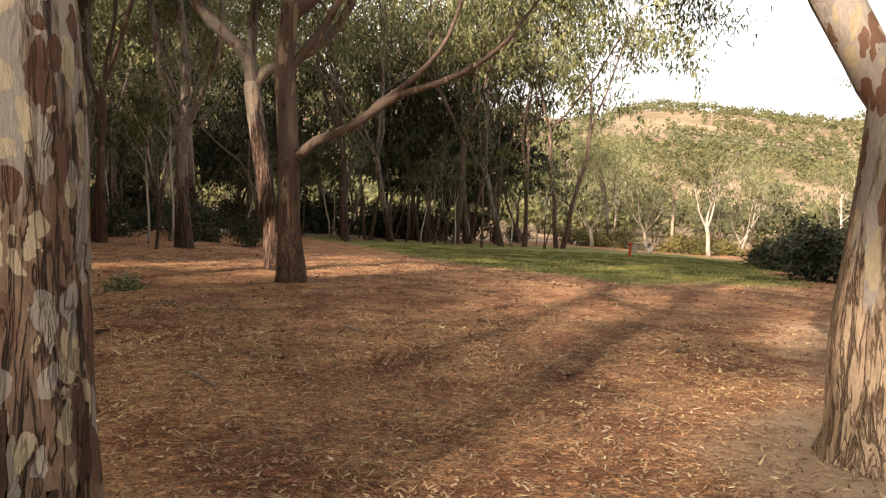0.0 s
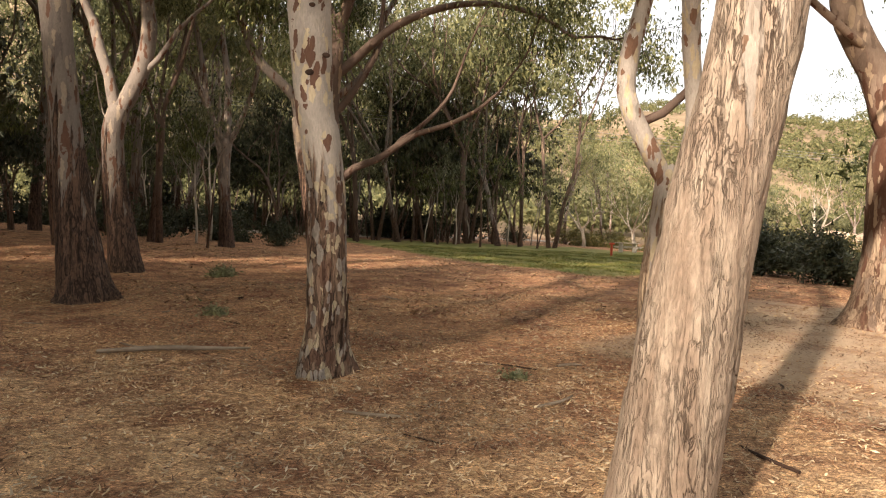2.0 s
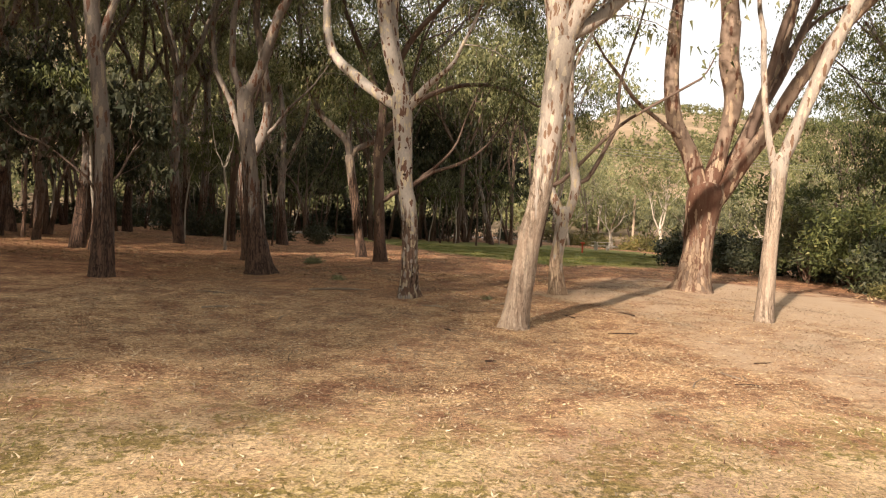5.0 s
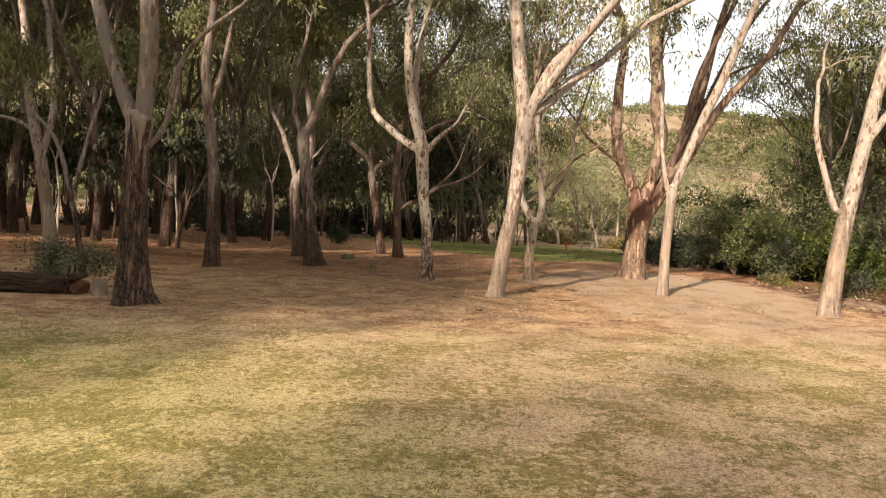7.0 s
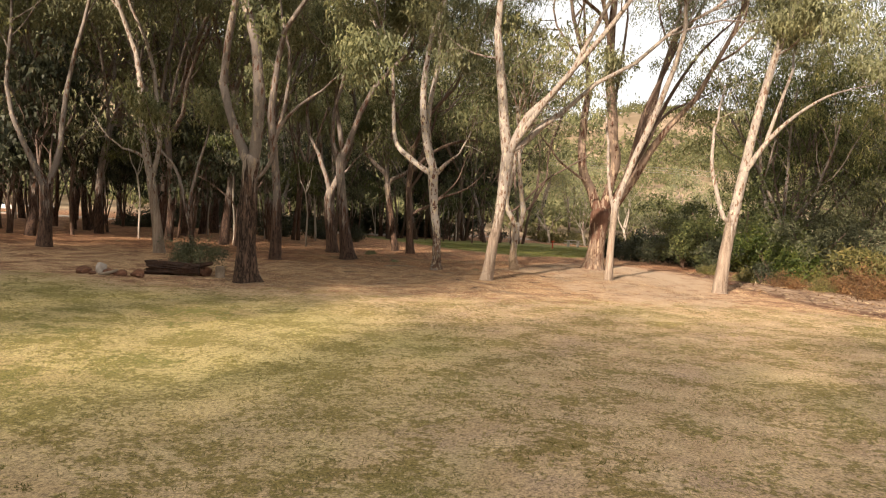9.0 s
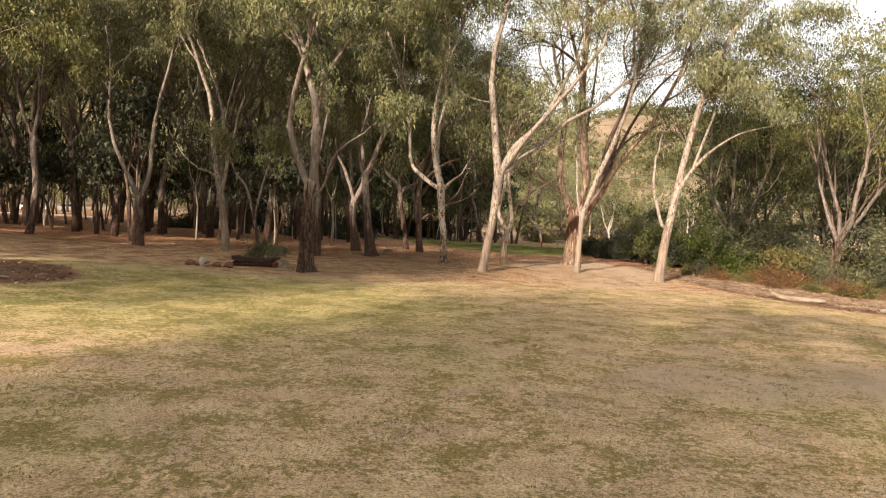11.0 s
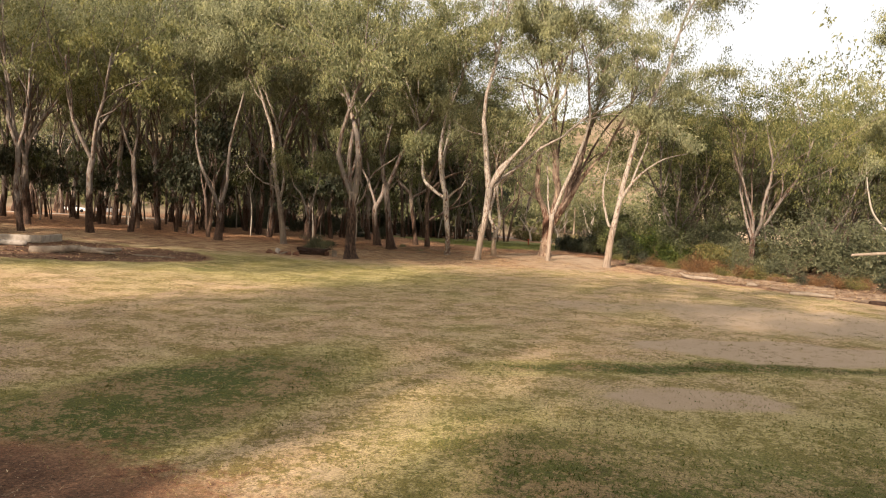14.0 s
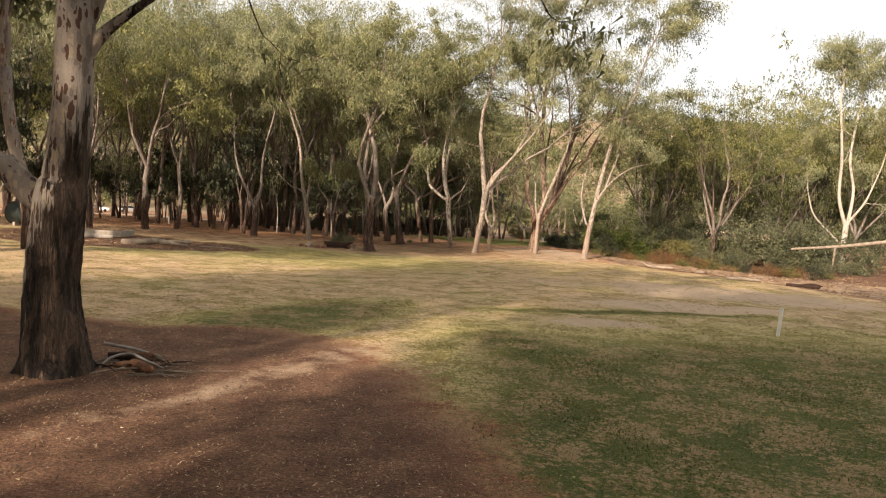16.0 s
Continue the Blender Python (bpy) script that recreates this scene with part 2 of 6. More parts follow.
BLADE = leaf_material("dry_grass_blade", [(0.0, (0.13, 0.13, 0.04)), (0.4, (0.24, 0.21, 0.08)), (0.8, (0.36, 0.30, 0.13)), (1.0, (0.45, 0.38, 0.20))], 0.2, 0.7)
GREEN_BLADE = leaf_material("green_grass_blade", [(0.0, (0.05, 0.078, 0.010)), (0.5, (0.085, 0.122, 0.018)), (0.85, (0.17, 0.16, 0.045)), (1.0, (0.28, 0.22, 0.09))], 0.4, 0.7)
OLIVE_BLADE = leaf_material("olive_grass_blade", [(0.0, (0.12, 0.11, 0.03)), (0.6, (0.20, 0.175, 0.052)), (1.0, (0.30, 0.235, 0.09))], 0.4, 0.7)
LAWN_BLADE = leaf_material("lawn_grass_blade", [(0.0, (0.10, 0.115, 0.028)), (0.6, (0.17, 0.175, 0.05)), (1.0, (0.27, 0.23, 0.09))], 0.2, 0.7)


def plain(name, a, b, scale=6.0, rough=0.8, metal=0.0, dist=0.004, stretch=(1, 1, 1)):
    m, tree, bsdf = material(name, rough)
    v = coords(tree, stretch)
    f = noise_tex(tree, v, scale, 5)
    g = noise_tex(tree, v, scale * 7, 3)
    tree.links.new(mix(tree, 0.35, ramp(tree, f, [(0.3, a), (0.7, b)]), ramp(tree, g, [(0.3, (0.6, 0.6, 0.6)), (0.7, (1.2, 1.2, 1.2))]), "MULTIPLY"), bsdf.inputs["Base Color"])
    bsdf.inputs["Metallic"].default_value = metal
    bump(tree, bsdf, mix(tree, 0.5, f, g), dist)
    return m


BLEACHED = plain("bleached_deadwood", (0.20, 0.172, 0.145), (0.40, 0.355, 0.31), 4, 0.9, 0, 0.02)
DEADWOOD = plain("weathered_deadwood", (0.15, 0.11, 0.08), (0.33, 0.27, 0.205), 3, 0.9, 0, 0.02, (1, 1, 1))
DARKWOOD = plain("dark_rotten_wood", (0.014, 0.009, 0.007), (0.075, 0.042, 0.028), 4, 0.95, 0, 0.03)
CUTWOOD = plain("cut_end_grain", (0.10, 0.045, 0.025), (0.27, 0.135, 0.07), 9, 0.9, 0, 0.02)
STONE = plain("brown_rock", (0.08, 0.038, 0.024), (0.25, 0.12, 0.07), 7, 0.9, 0, 0.05)
PALESTONE = plain("pale_rock", (0.36, 0.30, 0.25), (0.52, 0.46, 0.40), 5, 0.9, 0, 0.03)
POSTWHITE = plain("weathered_white_paint", (0.66, 0.63, 0.58), (0.82, 0.79, 0.74), 8, 0.7)
REDPAINT = plain("red_paint", (0.42, 0.06, 0.03), (0.55, 0.09, 0.04), 8, 0.5)
POLEWOOD = plain("grey_timber_pole", (0.26, 0.20, 0.14), (0.42, 0.33, 0.24), 4, 0.9)
WIRE = plain("dull_wire", (0.30, 0.30, 0.30), (0.40, 0.40, 0.40), 4, 0.5, 0.6)
TIMBER = plain("grey_picnic_timber", (0.25, 0.21, 0.17), (0.40, 0.35, 0.29), 5, 0.85)
TANKGREEN = plain("dark_green_tank_paint", (0.012, 0.016, 0.013), (0.022, 0.027, 0.022), 4, 0.6)
CONCRETE = plain("pale_concrete", (0.42, 0.39, 0.35), (0.56, 0.52, 0.47), 5, 0.9)
PALE_EARTH = plain("pale_cut_earth", (0.36, 0.25, 0.17), (0.58, 0.45, 0.33), 0.8, 0.95, 0, 0.15, (1, 1, 1.6))
ASPHALT = plain("pale_gravel_road", (0.30, 0.25, 0.21), (0.40, 0.34, 0.28), 3, 0.95)


# ---- mesh building ----
def mesh_np(name, verts, faces, smooth=False):
    """A mesh out of number arrays; all faces have the same count of corners."""
    verts, faces = np.asarray(verts, dtype=np.float32), np.asarray(faces, dtype=np.int32)
    me = bpy.data.meshes.new(name)
    k = faces.shape[1]
    me.vertices.add(len(verts))
    me.vertices.foreach_set("co", verts.ravel())
    me.loops.add(faces.size)
    me.loops.foreach_set("vertex_index", faces.ravel())
    me.polygons.add(len(faces))
    me.polygons.foreach_set("loop_start", np.arange(len(faces), dtype=np.int32) * k)
    me.polygons.foreach_set("use_smooth", np.full(len(faces), smooth))
    me.update(calc_edges=True)
    me.validate()
    return me


def part(name, me, mat, parent=None, label=""):
    """Links a mesh (or a bmesh) as one object under a thing or a part."""
    if isinstance(me, bmesh.types.BMesh):
        bm, me = me, bpy.data.meshes.new(name)
        bm.to_mesh(me)
        bm.free()
    if mat and not me.materials:
        me.materials.append(mat)
    ob = new(name, me)
    if parent:
        ob.parent = parent
    return tagged(ob, label)


def thing(name, x, y, z, label, category, group="", turn=0.0):
    ob = new(name)
    ob.empty_display_size = 0.3
    ob.matrix_basis = pose(x, y, z, 0, 0, turn)
    return tagged(ob, label, category, group)


def unit(v):
    v = np.asarray(v, float)
    return v / (np.linalg.norm(v) + 1e-9)


def spline(points, step):
    """A smooth run through points of (x, y, z, r)."""
    P = np.asarray(points, float)
    if len(P) < 3:
        return np.array([P[0] + (P[-1] - P[0]) * f for f in np.linspace(0, 1, 4)])
    Q = np.vstack([2 * P[0] - P[1], P, 2 * P[-1] - P[-2]])
    out = []
    for i in range(1, len(Q) - 2):
        n = max(2, int(np.linalg.norm(Q[i + 1][:3] - Q[i][:3]) / step))
        for t in np.linspace(0, 1, n, endpoint=False):
            a, b, c, d = Q[i - 1], Q[i], Q[i + 1], Q[i + 2]
            out.append(0.5 * (2 * b + (c - a) * t + (2 * a - 5 * b + 4 * c - d) * t * t + (3 * b - a - 3 * c + d) * t ** 3))
    out.append(P[-1])
    return np.array(out)


def tube(path, radii, sides, rng=None, lumpy=0.0, cap=True):
    """A round limb along a path; lumpy makes the section uneven."""
    path, radii = np.asarray(path, float), np.asarray(radii, float)
    if cap:
        path = np.vstack([path, path[-1] + unit(path[-1] - path[-2]) * radii[-1] * 0.7])
        radii = np.append(radii, radii[-1] * 0.05)
    n = len(path)
    tang = np.gradient(path, axis=0)
    tang /= np.linalg.norm(tang, axis=1)[:, None] + 1e-9
    ref = np.array((0, 1.0, 0)) if abs(tang[:, 1]).max() < 0.9 else np.array((1.0, 0, 0))
    u = np.cross(tang, ref)
    u /= np.linalg.norm(u, axis=1)[:, None] + 1e-9
    v = np.cross(tang, u)
    ang = np.linspace(0, 2 * np.pi, sides, endpoint=False)
    rr = np.repeat(radii[:, None], sides, 1)
    if lumpy and rng is not None:
        k = np.arange(1, 5)[:, None]
        ph = rng.uniform(0, 6.28, (4, 1))
        ring = (np.sin(k * ang + ph) * rng.uniform(0.3, 1, (4, 1)) / k).sum(0)
        ring2 = (np.sin(k * ang + ph + 1.7) * rng.uniform(0.3, 1, (4, 1)) / k).sum(0)
        f = np.linspace(0, 1, n)[:, None]
        rr = rr * (1 + lumpy * (ring * (1 - f) + ring2 * f) + lumpy * 0.35 * rng.normal(0, 1, (n, sides)))
    verts = path[:, None, :] + rr[..., None] * (np.cos(ang)[None, :, None] * u[:, None, :] + np.sin(ang)[None, :, None] * v[:, None, :])
    verts = verts.reshape(-1, 3)
    i, j = np.meshgrid(np.arange(n - 1), np.arange(sides), indexing="ij")
    j2 = (j + 1) % sides
    faces = np.stack([i * sides + j, i * sides + j2, (i + 1) * sides + j2, (i + 1) * sides + j], -1).reshape(-1, 4)
    return verts, faces


def relief(verts, path, depth, top, seed):
    """Vertical ridges and root flutes pressed into a trunk's skin, fading above the height top."""
    out = verts.copy()
    off = Vector((seed * 3.7, seed * 1.3, 0))
    for i, p in enumerate(verts):
        k = int(np.argmin(np.abs(path[:, 2] - p[2])))
        axis = path[k]
        d = p - axis
        d[2] = 0
        r = float(np.linalg.norm(d))
        if r < 0.02:
            continue
        q = Vector((p[0], p[1], p[2]))
        n1 = noise.noise(Vector((q.x * 10, q.y * 10, q.z * 1.1)) + off)
        n2 = noise.noise(Vector((q.x * 26, q.y * 26, q.z * 3.0)) + off)
        fade = 0.25 + 0.75 * max(0.0, min(1.0, (top - q.z) / 1.2))
        move = -depth * fade * (max(0.0, 1 - abs(n1) * 5) + 0.5 * max(0.0, 1 - abs(n2) * 5)) + depth * 0.6 * fade * n2
        if q.z < 0.5:
            a = math.atan2(d[1], d[0])
            move += 0.22 * r * max(0.0, math.sin(a * 3 + seed) + 0.5 * math.sin(a * 5 + 2 * seed)) * ((0.5 - max(q.z, 0)) / 0.5) ** 2
        out[i] = p + d / r * move
    return out


def joined(name, tubes, smooth=True):
    vs, fs, at = [], [], 0
    for v, f in tubes:
        vs.append(v)
        fs.append(f + at)
        at += len(v)
    return mesh_np(name, np.vstack(vs), np.vstack(fs), smooth)


def leaves_mesh(name, centres, length, width, rng, droop=1.0, spread=0.5, simple=False):
    """Lance-shaped leaves, one four-cornered blade each, hanging more or less."""
    n = len(centres)
    d = rng.normal(0, spread, (n, 3))
    d[:, 2] -= droop
    d /= np.linalg.norm(d, axis=1)[:, None]
    w = np.cross(d, rng.normal(0, 1, (n, 3)))
    w /= np.linalg.norm(w, axis=1)[:, None] + 1e-9
    ln = length * rng.uniform(0.65, 1.35, (n, 1))
    wd = width * rng.uniform(0.7, 1.3, (n, 1))
    bend = np.cross(d, w) * ln * 0.12
    mid = centres + d * ln * 0.45 + bend
    if simple:
        V = np.stack([centres - w * wd * 0.5, centres + w * wd * 0.5, centres + d * ln], 1).reshape(-1, 3)
        return mesh_np(name, V, np.arange(n * 3).reshape(n, 3))
    V = np.stack([centres, mid + w * wd * 0.5, centres + d * ln, mid - w * wd * 0.5], 1).reshape(-1, 3)
    return mesh_np(name, V, np.arange(n * 4).reshape(n, 4))


# ---- lie of the land ----
def sstep(a, b, v):
    t = np.clip((v - a) / (b - a), 0, 1)
    return t * t * (3 - 2 * t)


def ground_z(x, y):
    x, y = np.asarray(x, float), np.asarray(y, float)
    z = 0.14 * sstep(-4, 3, y) + 0.03 * np.clip(-7 - x, 0, 38) - 0.035 * np.clip(x - 11, 0, 12)
    z = z - 0.012 * np.clip(y - 14, 0, 60)
    way = x / np.maximum(y, 1.0)
    hill = 131 * (0.85 + 0.15 * sstep(0.16, 0.31, way)) + 125 * sstep(0.05, -0.6, way)
    roll = 1 + 0.05 * np.sin(x * 0.011 + 1.0) + 0.03 * np.sin(x * 0.031 + y * 0.01) + 0.018 * np.sin(x * 0.083 + y * 0.02) + 0.008 * np.sin(x * 0.21)
    return z + hill * roll * sstep(120, 800, y) - 20 * sstep(900, 2400, y)


def gz(x, y):
    return float(ground_z(x, y))


def lump(x, y):
    return 0.035 * np.sin(x * 0.9 + 1.3 * np.sin(y * 0.5)) * np.sin(y * 0.8 + 0.4) + 0.02 * np.sin(x * 2.3 + y * 1.1)


def wob(x, y):
    return np.sin(x * 0.55 + 1.1) * 0.9 + np.sin(y * 0.43 + x * 0.2) * 0.9 + np.sin(x * 1.7 - y * 1.3) * 0.35


def zone_old(x, y):
    w = wob(x, y)
    return sstep(3.4, -2.6, x + 5.4 + 0.55 * (y + 45) + 0.6 * w) * sstep(-41.3, -44, y + 0.5 * w)


def zone_grass(x, y):
    w = wob(x, y)
    field = sstep(-3.8, -10.5, y + 0.55 * w) * sstep(0.5, -1.0, x - right_edge(y) + 0.4 * w)
    brown = zone_old(x, y)
    bed = sstep(1.15, 0.9, np.hypot((x + 26) / 11, (y + 15) / 6) + 0.03 * w)
    return field * (1 - brown) * (1 - bed)


def right_edge(y):
    return np.interp(y, [-60, -19, -8, 4, 10], [34, 21, 13.4, 11.5, 11.0])


def zone_lawn(x, y):
    w = wob(x, y)
    start = np.interp(x, [-12, -6, 1, 4.7, 9.5, 14], [50, 41, 19.4, 15.2, 16.5, 27]) + 0.9 * w
    return sstep(-2.5, 5.0, y - start) * sstep(56, 52, y + 0.3 * w) * sstep(19, 16, x - 0.1 * (y - 15) + 0.4 * w)


def zone_dirt(x, y):
    w = wob(x, y)
    a = 0.62 * sstep(1.15, 0.45, np.hypot((x - 7.6) / 6.6, (y - 1.8) / 10.5) + 0.09 * w)
    e = 0.9 * sstep(1.1, 0.6, np.hypot((x - 8.6) / 2.2, (y - 4.2) / 6.5) + 0.08 * w)
    # f: dirt path, with the sunlit strip between two shadows painted into it
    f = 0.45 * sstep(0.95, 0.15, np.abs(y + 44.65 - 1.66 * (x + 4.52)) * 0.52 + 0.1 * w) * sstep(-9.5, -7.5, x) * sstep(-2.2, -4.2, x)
    b = 0.75 * sstep(1.15, 0.5, np.hypot((x - 12) / 7.5, (y + 27) / 5.5) + 0.09 * w)
    c = 0.55 * sstep(1.1, 0.4, np.hypot((x - 3.5) / 3.5, (y + 25) / 2.6) + 0.1 * w)
    d = 0.72 * sstep(1.15, 0.5, np.hypot((x - 3.3) / 2.3, (y - 3.7) / 2.2) + 0.06 * w)
    h = 0.85 * sstep(1.15, 0.75, np.hypot((x - 7.5) / 4.6, (y + 33.2) / 1.5) + 0.12 * w)
    k = 0.75 * sstep(1.15, 0.7, np.hypot((x - 2.4) / 2.4, (y + 38.6) / 1.0) + 0.12 * w)
    side = 0.5 * sstep(0.0, 2.0, x - right_edge(y) + 0.8 * w) * sstep(18, 11, x - right_edge(y) + w) * sstep(6, 0, y)
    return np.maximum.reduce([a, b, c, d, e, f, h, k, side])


def zone_mulch(x, y):
    w = wob(x, y)
    bed = sstep(1.15, 0.9, np.hypot((x + 26) / 11, (y + 15) / 6) + 0.03 * w)
    side = sstep(-0.6, 0.8, x - right_edge(y) + 0.4 * w) * sstep(14, 6, y)
    bed = np.maximum(bed, sstep(1.15, 0.85, np.hypot((x - 18.5) / 5.0, (y - 33) / 6.5) + 0.05 * w))
    old = 0.85 * zone_old(x, y)
    return np.maximum.reduce([bed, 0.75 * side, old])


def zone_lush(x, y):
    w = wob(x, y)
    a = 0.9 * sstep(-35, -45, y + 0.5 * w) * sstep(-5.5, 0, x + 0.5 * w)
    strip = 0.95 * sstep(0.85, 0.2, np.abs(y + 36.1 - 0.06 * (x - 1) + 0.3 * w)) * sstep(-2.5, 0, x) * sstep(12, 8, x)
    # dark green-brown ground with tree shade painted in, laid along the sun's direction
    along, across = 0.515 * (x + 6.8) + 0.857 * (y + 39.8), 0.857 * (x + 6.8) - 0.515 * (y + 39.8)
    hollow = 0.8 * sstep(1.2, 0.55, np.hypot(along / 5.5, across / 2.4) + 0.1 * w)
    b = 0.52 * sstep(-8, -12, y) * sstep(-26, -18, y) * sstep(3, -9, x + w)
    return np.clip(np.maximum.reduce([a, strip, hollow]) + b + 0.15 * (wob(x * 1.9 + 3, y * 1.7) > 1.0), 0, 1)


def zone_straw(x, y):
    """Dry straw-coloured litter between the grass and the first trees; its paleness also stands in for sunlight."""
    return sstep(5.0, -1.0, y + 0.9 * wob(x, y) - 0.3 * np.maximum(x, 0)) * sstep(-30, -14, y)


# ---- ground: one sheet to the horizon ----
def axis(fine0, fine1, step, far0, far1):
    mid = list(np.arange(fine0, fine1 + step / 2, step))
    lo, hi, s = [fine0], [fine1], step
    while lo[-1] > far0:
        s *= 1.13
        lo.append(lo[-1] - s)
    s = step
    while hi[-1] < far1:
        s *= 1.13
        hi.append(hi[-1] + s)
    return np.array(lo[:0:-1] + mid + hi[1:])


gx, gy = axis(-24, 24, 0.55, -2200, 2600), axis(-60, 28, 0.55, -1800, 3200)
GX, GY = np.meshgrid(gx, gy, indexing="xy")
GZ = ground_z(GX, GY) + lump(GX, GY)
nx, ny = len(gx), len(gy)
gi, gj = np.meshgrid(np.arange(nx - 1), np.arange(ny - 1), indexing="xy")
gf = np.stack([gj * nx + gi, gj * nx + gi + 1, (gj + 1) * nx + gi + 1, (gj + 1) * nx + gi], -1).reshape(-1, 4)
ground_mesh = mesh_np("ground", np.stack([GX, GY, GZ], -1).reshape(-1, 3), gf, True)
zones = np.stack([zone_grass(GX, GY), zone_lawn(GX, GY), zone_dirt(GX, GY), zone_straw(GX, GY)], -1).astype(np.float32)
att = ground_mesh.attributes.new("zones", "FLOAT_COLOR", "POINT")
att.data.foreach_set("color", zones.ravel())
zones2 = np.stack([zone_mulch(GX, GY), zone_lush(GX, GY), sstep(75, 130, GY), np.ones_like(GX)], -1).astype(np.float32)
att = ground_mesh.attributes.new("zones2", "FLOAT_COLOR", "POINT")
att.data.foreach_set("color", zones2.ravel())


def ground_material():
    m, tree, bsdf = material("park_ground", 0.95)
    L = tree.links
    v = coords(tree, (1, 1, 1))
    speck = noise_tex(tree, v, 26, 4, 0.7)
    chips = noise_tex(tree, coords(tree, (1, 2.2, 1)), 14, 5, 0.75, 0.6)
    blot = noise_tex(tree, v, 1.3, 5, 0.65)
    wide = noise_tex(tree, v, 0.35, 4, 0.6)
    tuft = noise_tex(tree, v, 5.5, 5, 0.7)

    def layers(name):
        a = tree.nodes.new("ShaderNodeAttribute")
        a.attribute_name = name
        s = tree.nodes.new("ShaderNodeSeparateColor")
        L.new(a.outputs["Color"], s.inputs[0])
        return s.outputs

    def ragged(mask, by, amount):
        shifted = maths(tree, "ADD", mask, maths(tree, "MULTIPLY", maths(tree, "SUBTRACT", by, 0.5), amount))
        return maths(tree, "MULTIPLY", maths(tree, "SUBTRACT", shifted, 0.34), 3.0, True)

    z1, z2 = layers("zones"), layers("zones2")
    a = tree.nodes.new("ShaderNodeAttribute")
    a.attribute_name = "zones"
    straw = a.outputs["Alpha"]
    litter = mix(tree, ramp(tree, blot, [(0.38, (0, 0, 0)), (0.60, (1, 1, 1))]), (0.18, 0.077, 0.041), (0.38, 0.21, 0.113))
    flecks = noise_tex(tree, coords(tree, (1, 1.7, 1)), 30, 4, 0.72, 0.8)
    litter = mix(tree, 0.9, litter, ramp(tree, flecks, [(0.36, (0.28, 0.24, 0.22)), (0.47, (0.85, 0.83, 0.82)), (0.56, (1.2, 1.2, 1.15)), (0.63, (2.0, 2.0, 1.85))]), "MULTIPLY")
    litter = mix(tree, 0.55, litter, ramp(tree, noise_tex(tree, coords(tree, (1, 1.6, 1)), 70, 3, 0.7, 0.5), [(0.40, (0.35, 0.35, 0.35)), (0.60, (1.65, 1.65, 1.6))]), "MULTIPLY")
    litter = mix(tree, 0.65, litter, ramp(tree, noise_tex(tree, coords(tree, (1, 1.5, 1)), 7.5, 5, 0.78, 0.6), [(0.38, (0.45, 0.42, 0.40)), (0.52, (0.95, 0.95, 0.95)), (0.63, (1.9, 1.95, 1.9))]), "MULTIPLY")
    # straw lifts the litter colour, with part of the sunlight put into it
    litter = mix(tree, maths(tree, "MULTIPLY", straw, 0.85), litter, mix(tree, 1.0, litter, (1.27, 1.58, 1.75), "MULTIPLY"))
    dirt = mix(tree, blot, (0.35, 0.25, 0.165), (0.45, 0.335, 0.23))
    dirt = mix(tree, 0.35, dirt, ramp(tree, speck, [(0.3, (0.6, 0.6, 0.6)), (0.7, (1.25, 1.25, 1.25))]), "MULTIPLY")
    thatch = mix(tree, ramp(tree, blot, [(0.38, (0, 0, 0)), (0.62, (1, 1, 1))]), (0.39, 0.264, 0.150), (0.505, 0.364, 0.217))
    thatch = mix(tree, ramp(tree, noise_tex(tree, v, 0.5, 5, 0.65), [(0.52, (0, 0, 0)), (0.62, (0.8, 0.8, 0.8))]), thatch, (0.39, 0.27, 0.18))
    thatch = mix(tree, ramp(tree, z2[1], [(0.0, (0, 0, 0)), (0.4, (0.85, 0.85, 0.85))]), thatch, ramp(tree, z2[1], [(0.45, (0.37, 0.308, 0.13)), (0.8, (0.22, 0.15, 0.07))]))
    cover = maths(tree, "ADD", noise_tex(tree, v, 8.0, 6, 0.78), maths(tree, "MULTIPLY", maths(tree, "SUBTRACT", noise_tex(tree, v, 0.9, 4, 0.65), 0.5), 0.7))
    cover = maths(tree, "ADD", cover, maths(tree, "MULTIPLY", z2[1], 0.055))
    tufted = ramp(tree, cover, [(0.49, (0, 0, 0)), (0.565, (0.9, 0.9, 0.9))])
    tint = mix(tree, maths(tree, "ADD", z2[1], ramp(tree, wide, [(0.5, (0, 0, 0)), (0.7, (0.5, 0.5, 0.5))]), True), (0.19, 0.14, 0.042), ramp(tree, z2[1], [(0.4, (0.175, 0.162, 0.043)), (0.8, (0.05, 0.074, 0.010))]))
    grass = mix(tree, tufted, thatch, tint)
    grain = noise_tex(tree, v, 60, 3, 0.7)
    grass = mix(tree, 0.75, grass, ramp(tree, speck, [(0.38, (0.42, 0.42, 0.42)), (0.5, (1, 1, 1)), (0.62, (1.5, 1.5, 1.45))]), "MULTIPLY")
    grass = mix(tree, 0.6, grass, ramp(tree, grain, [(0.35, (0.5, 0.5, 0.5)), (0.65, (1.4, 1.4, 1.4))]), "MULTIPLY")
    lawn = mix(tree, ramp(tree, noise_tex(tree, v, 0.8, 5, 0.65), [(0.40, (0, 0, 0)), (0.62, (1, 1, 1))]), (0.10, 0.12, 0.024), (0.26, 0.215, 0.075))
    mulch = mix(tree, ramp(tree, blot, [(0.35, (0, 0, 0)), (0.65, (1, 1, 1))]), (0.085, 0.042, 0.025), (0.175, 0.095, 0.055))
    mulch = mix(tree, 0.6, mulch, ramp(tree, chips, [(0.38, (0.4, 0.37, 0.35)), (0.5, (0.95, 0.95, 0.95)), (0.62, (1.9, 1.85, 1.8))]), "MULTIPLY")
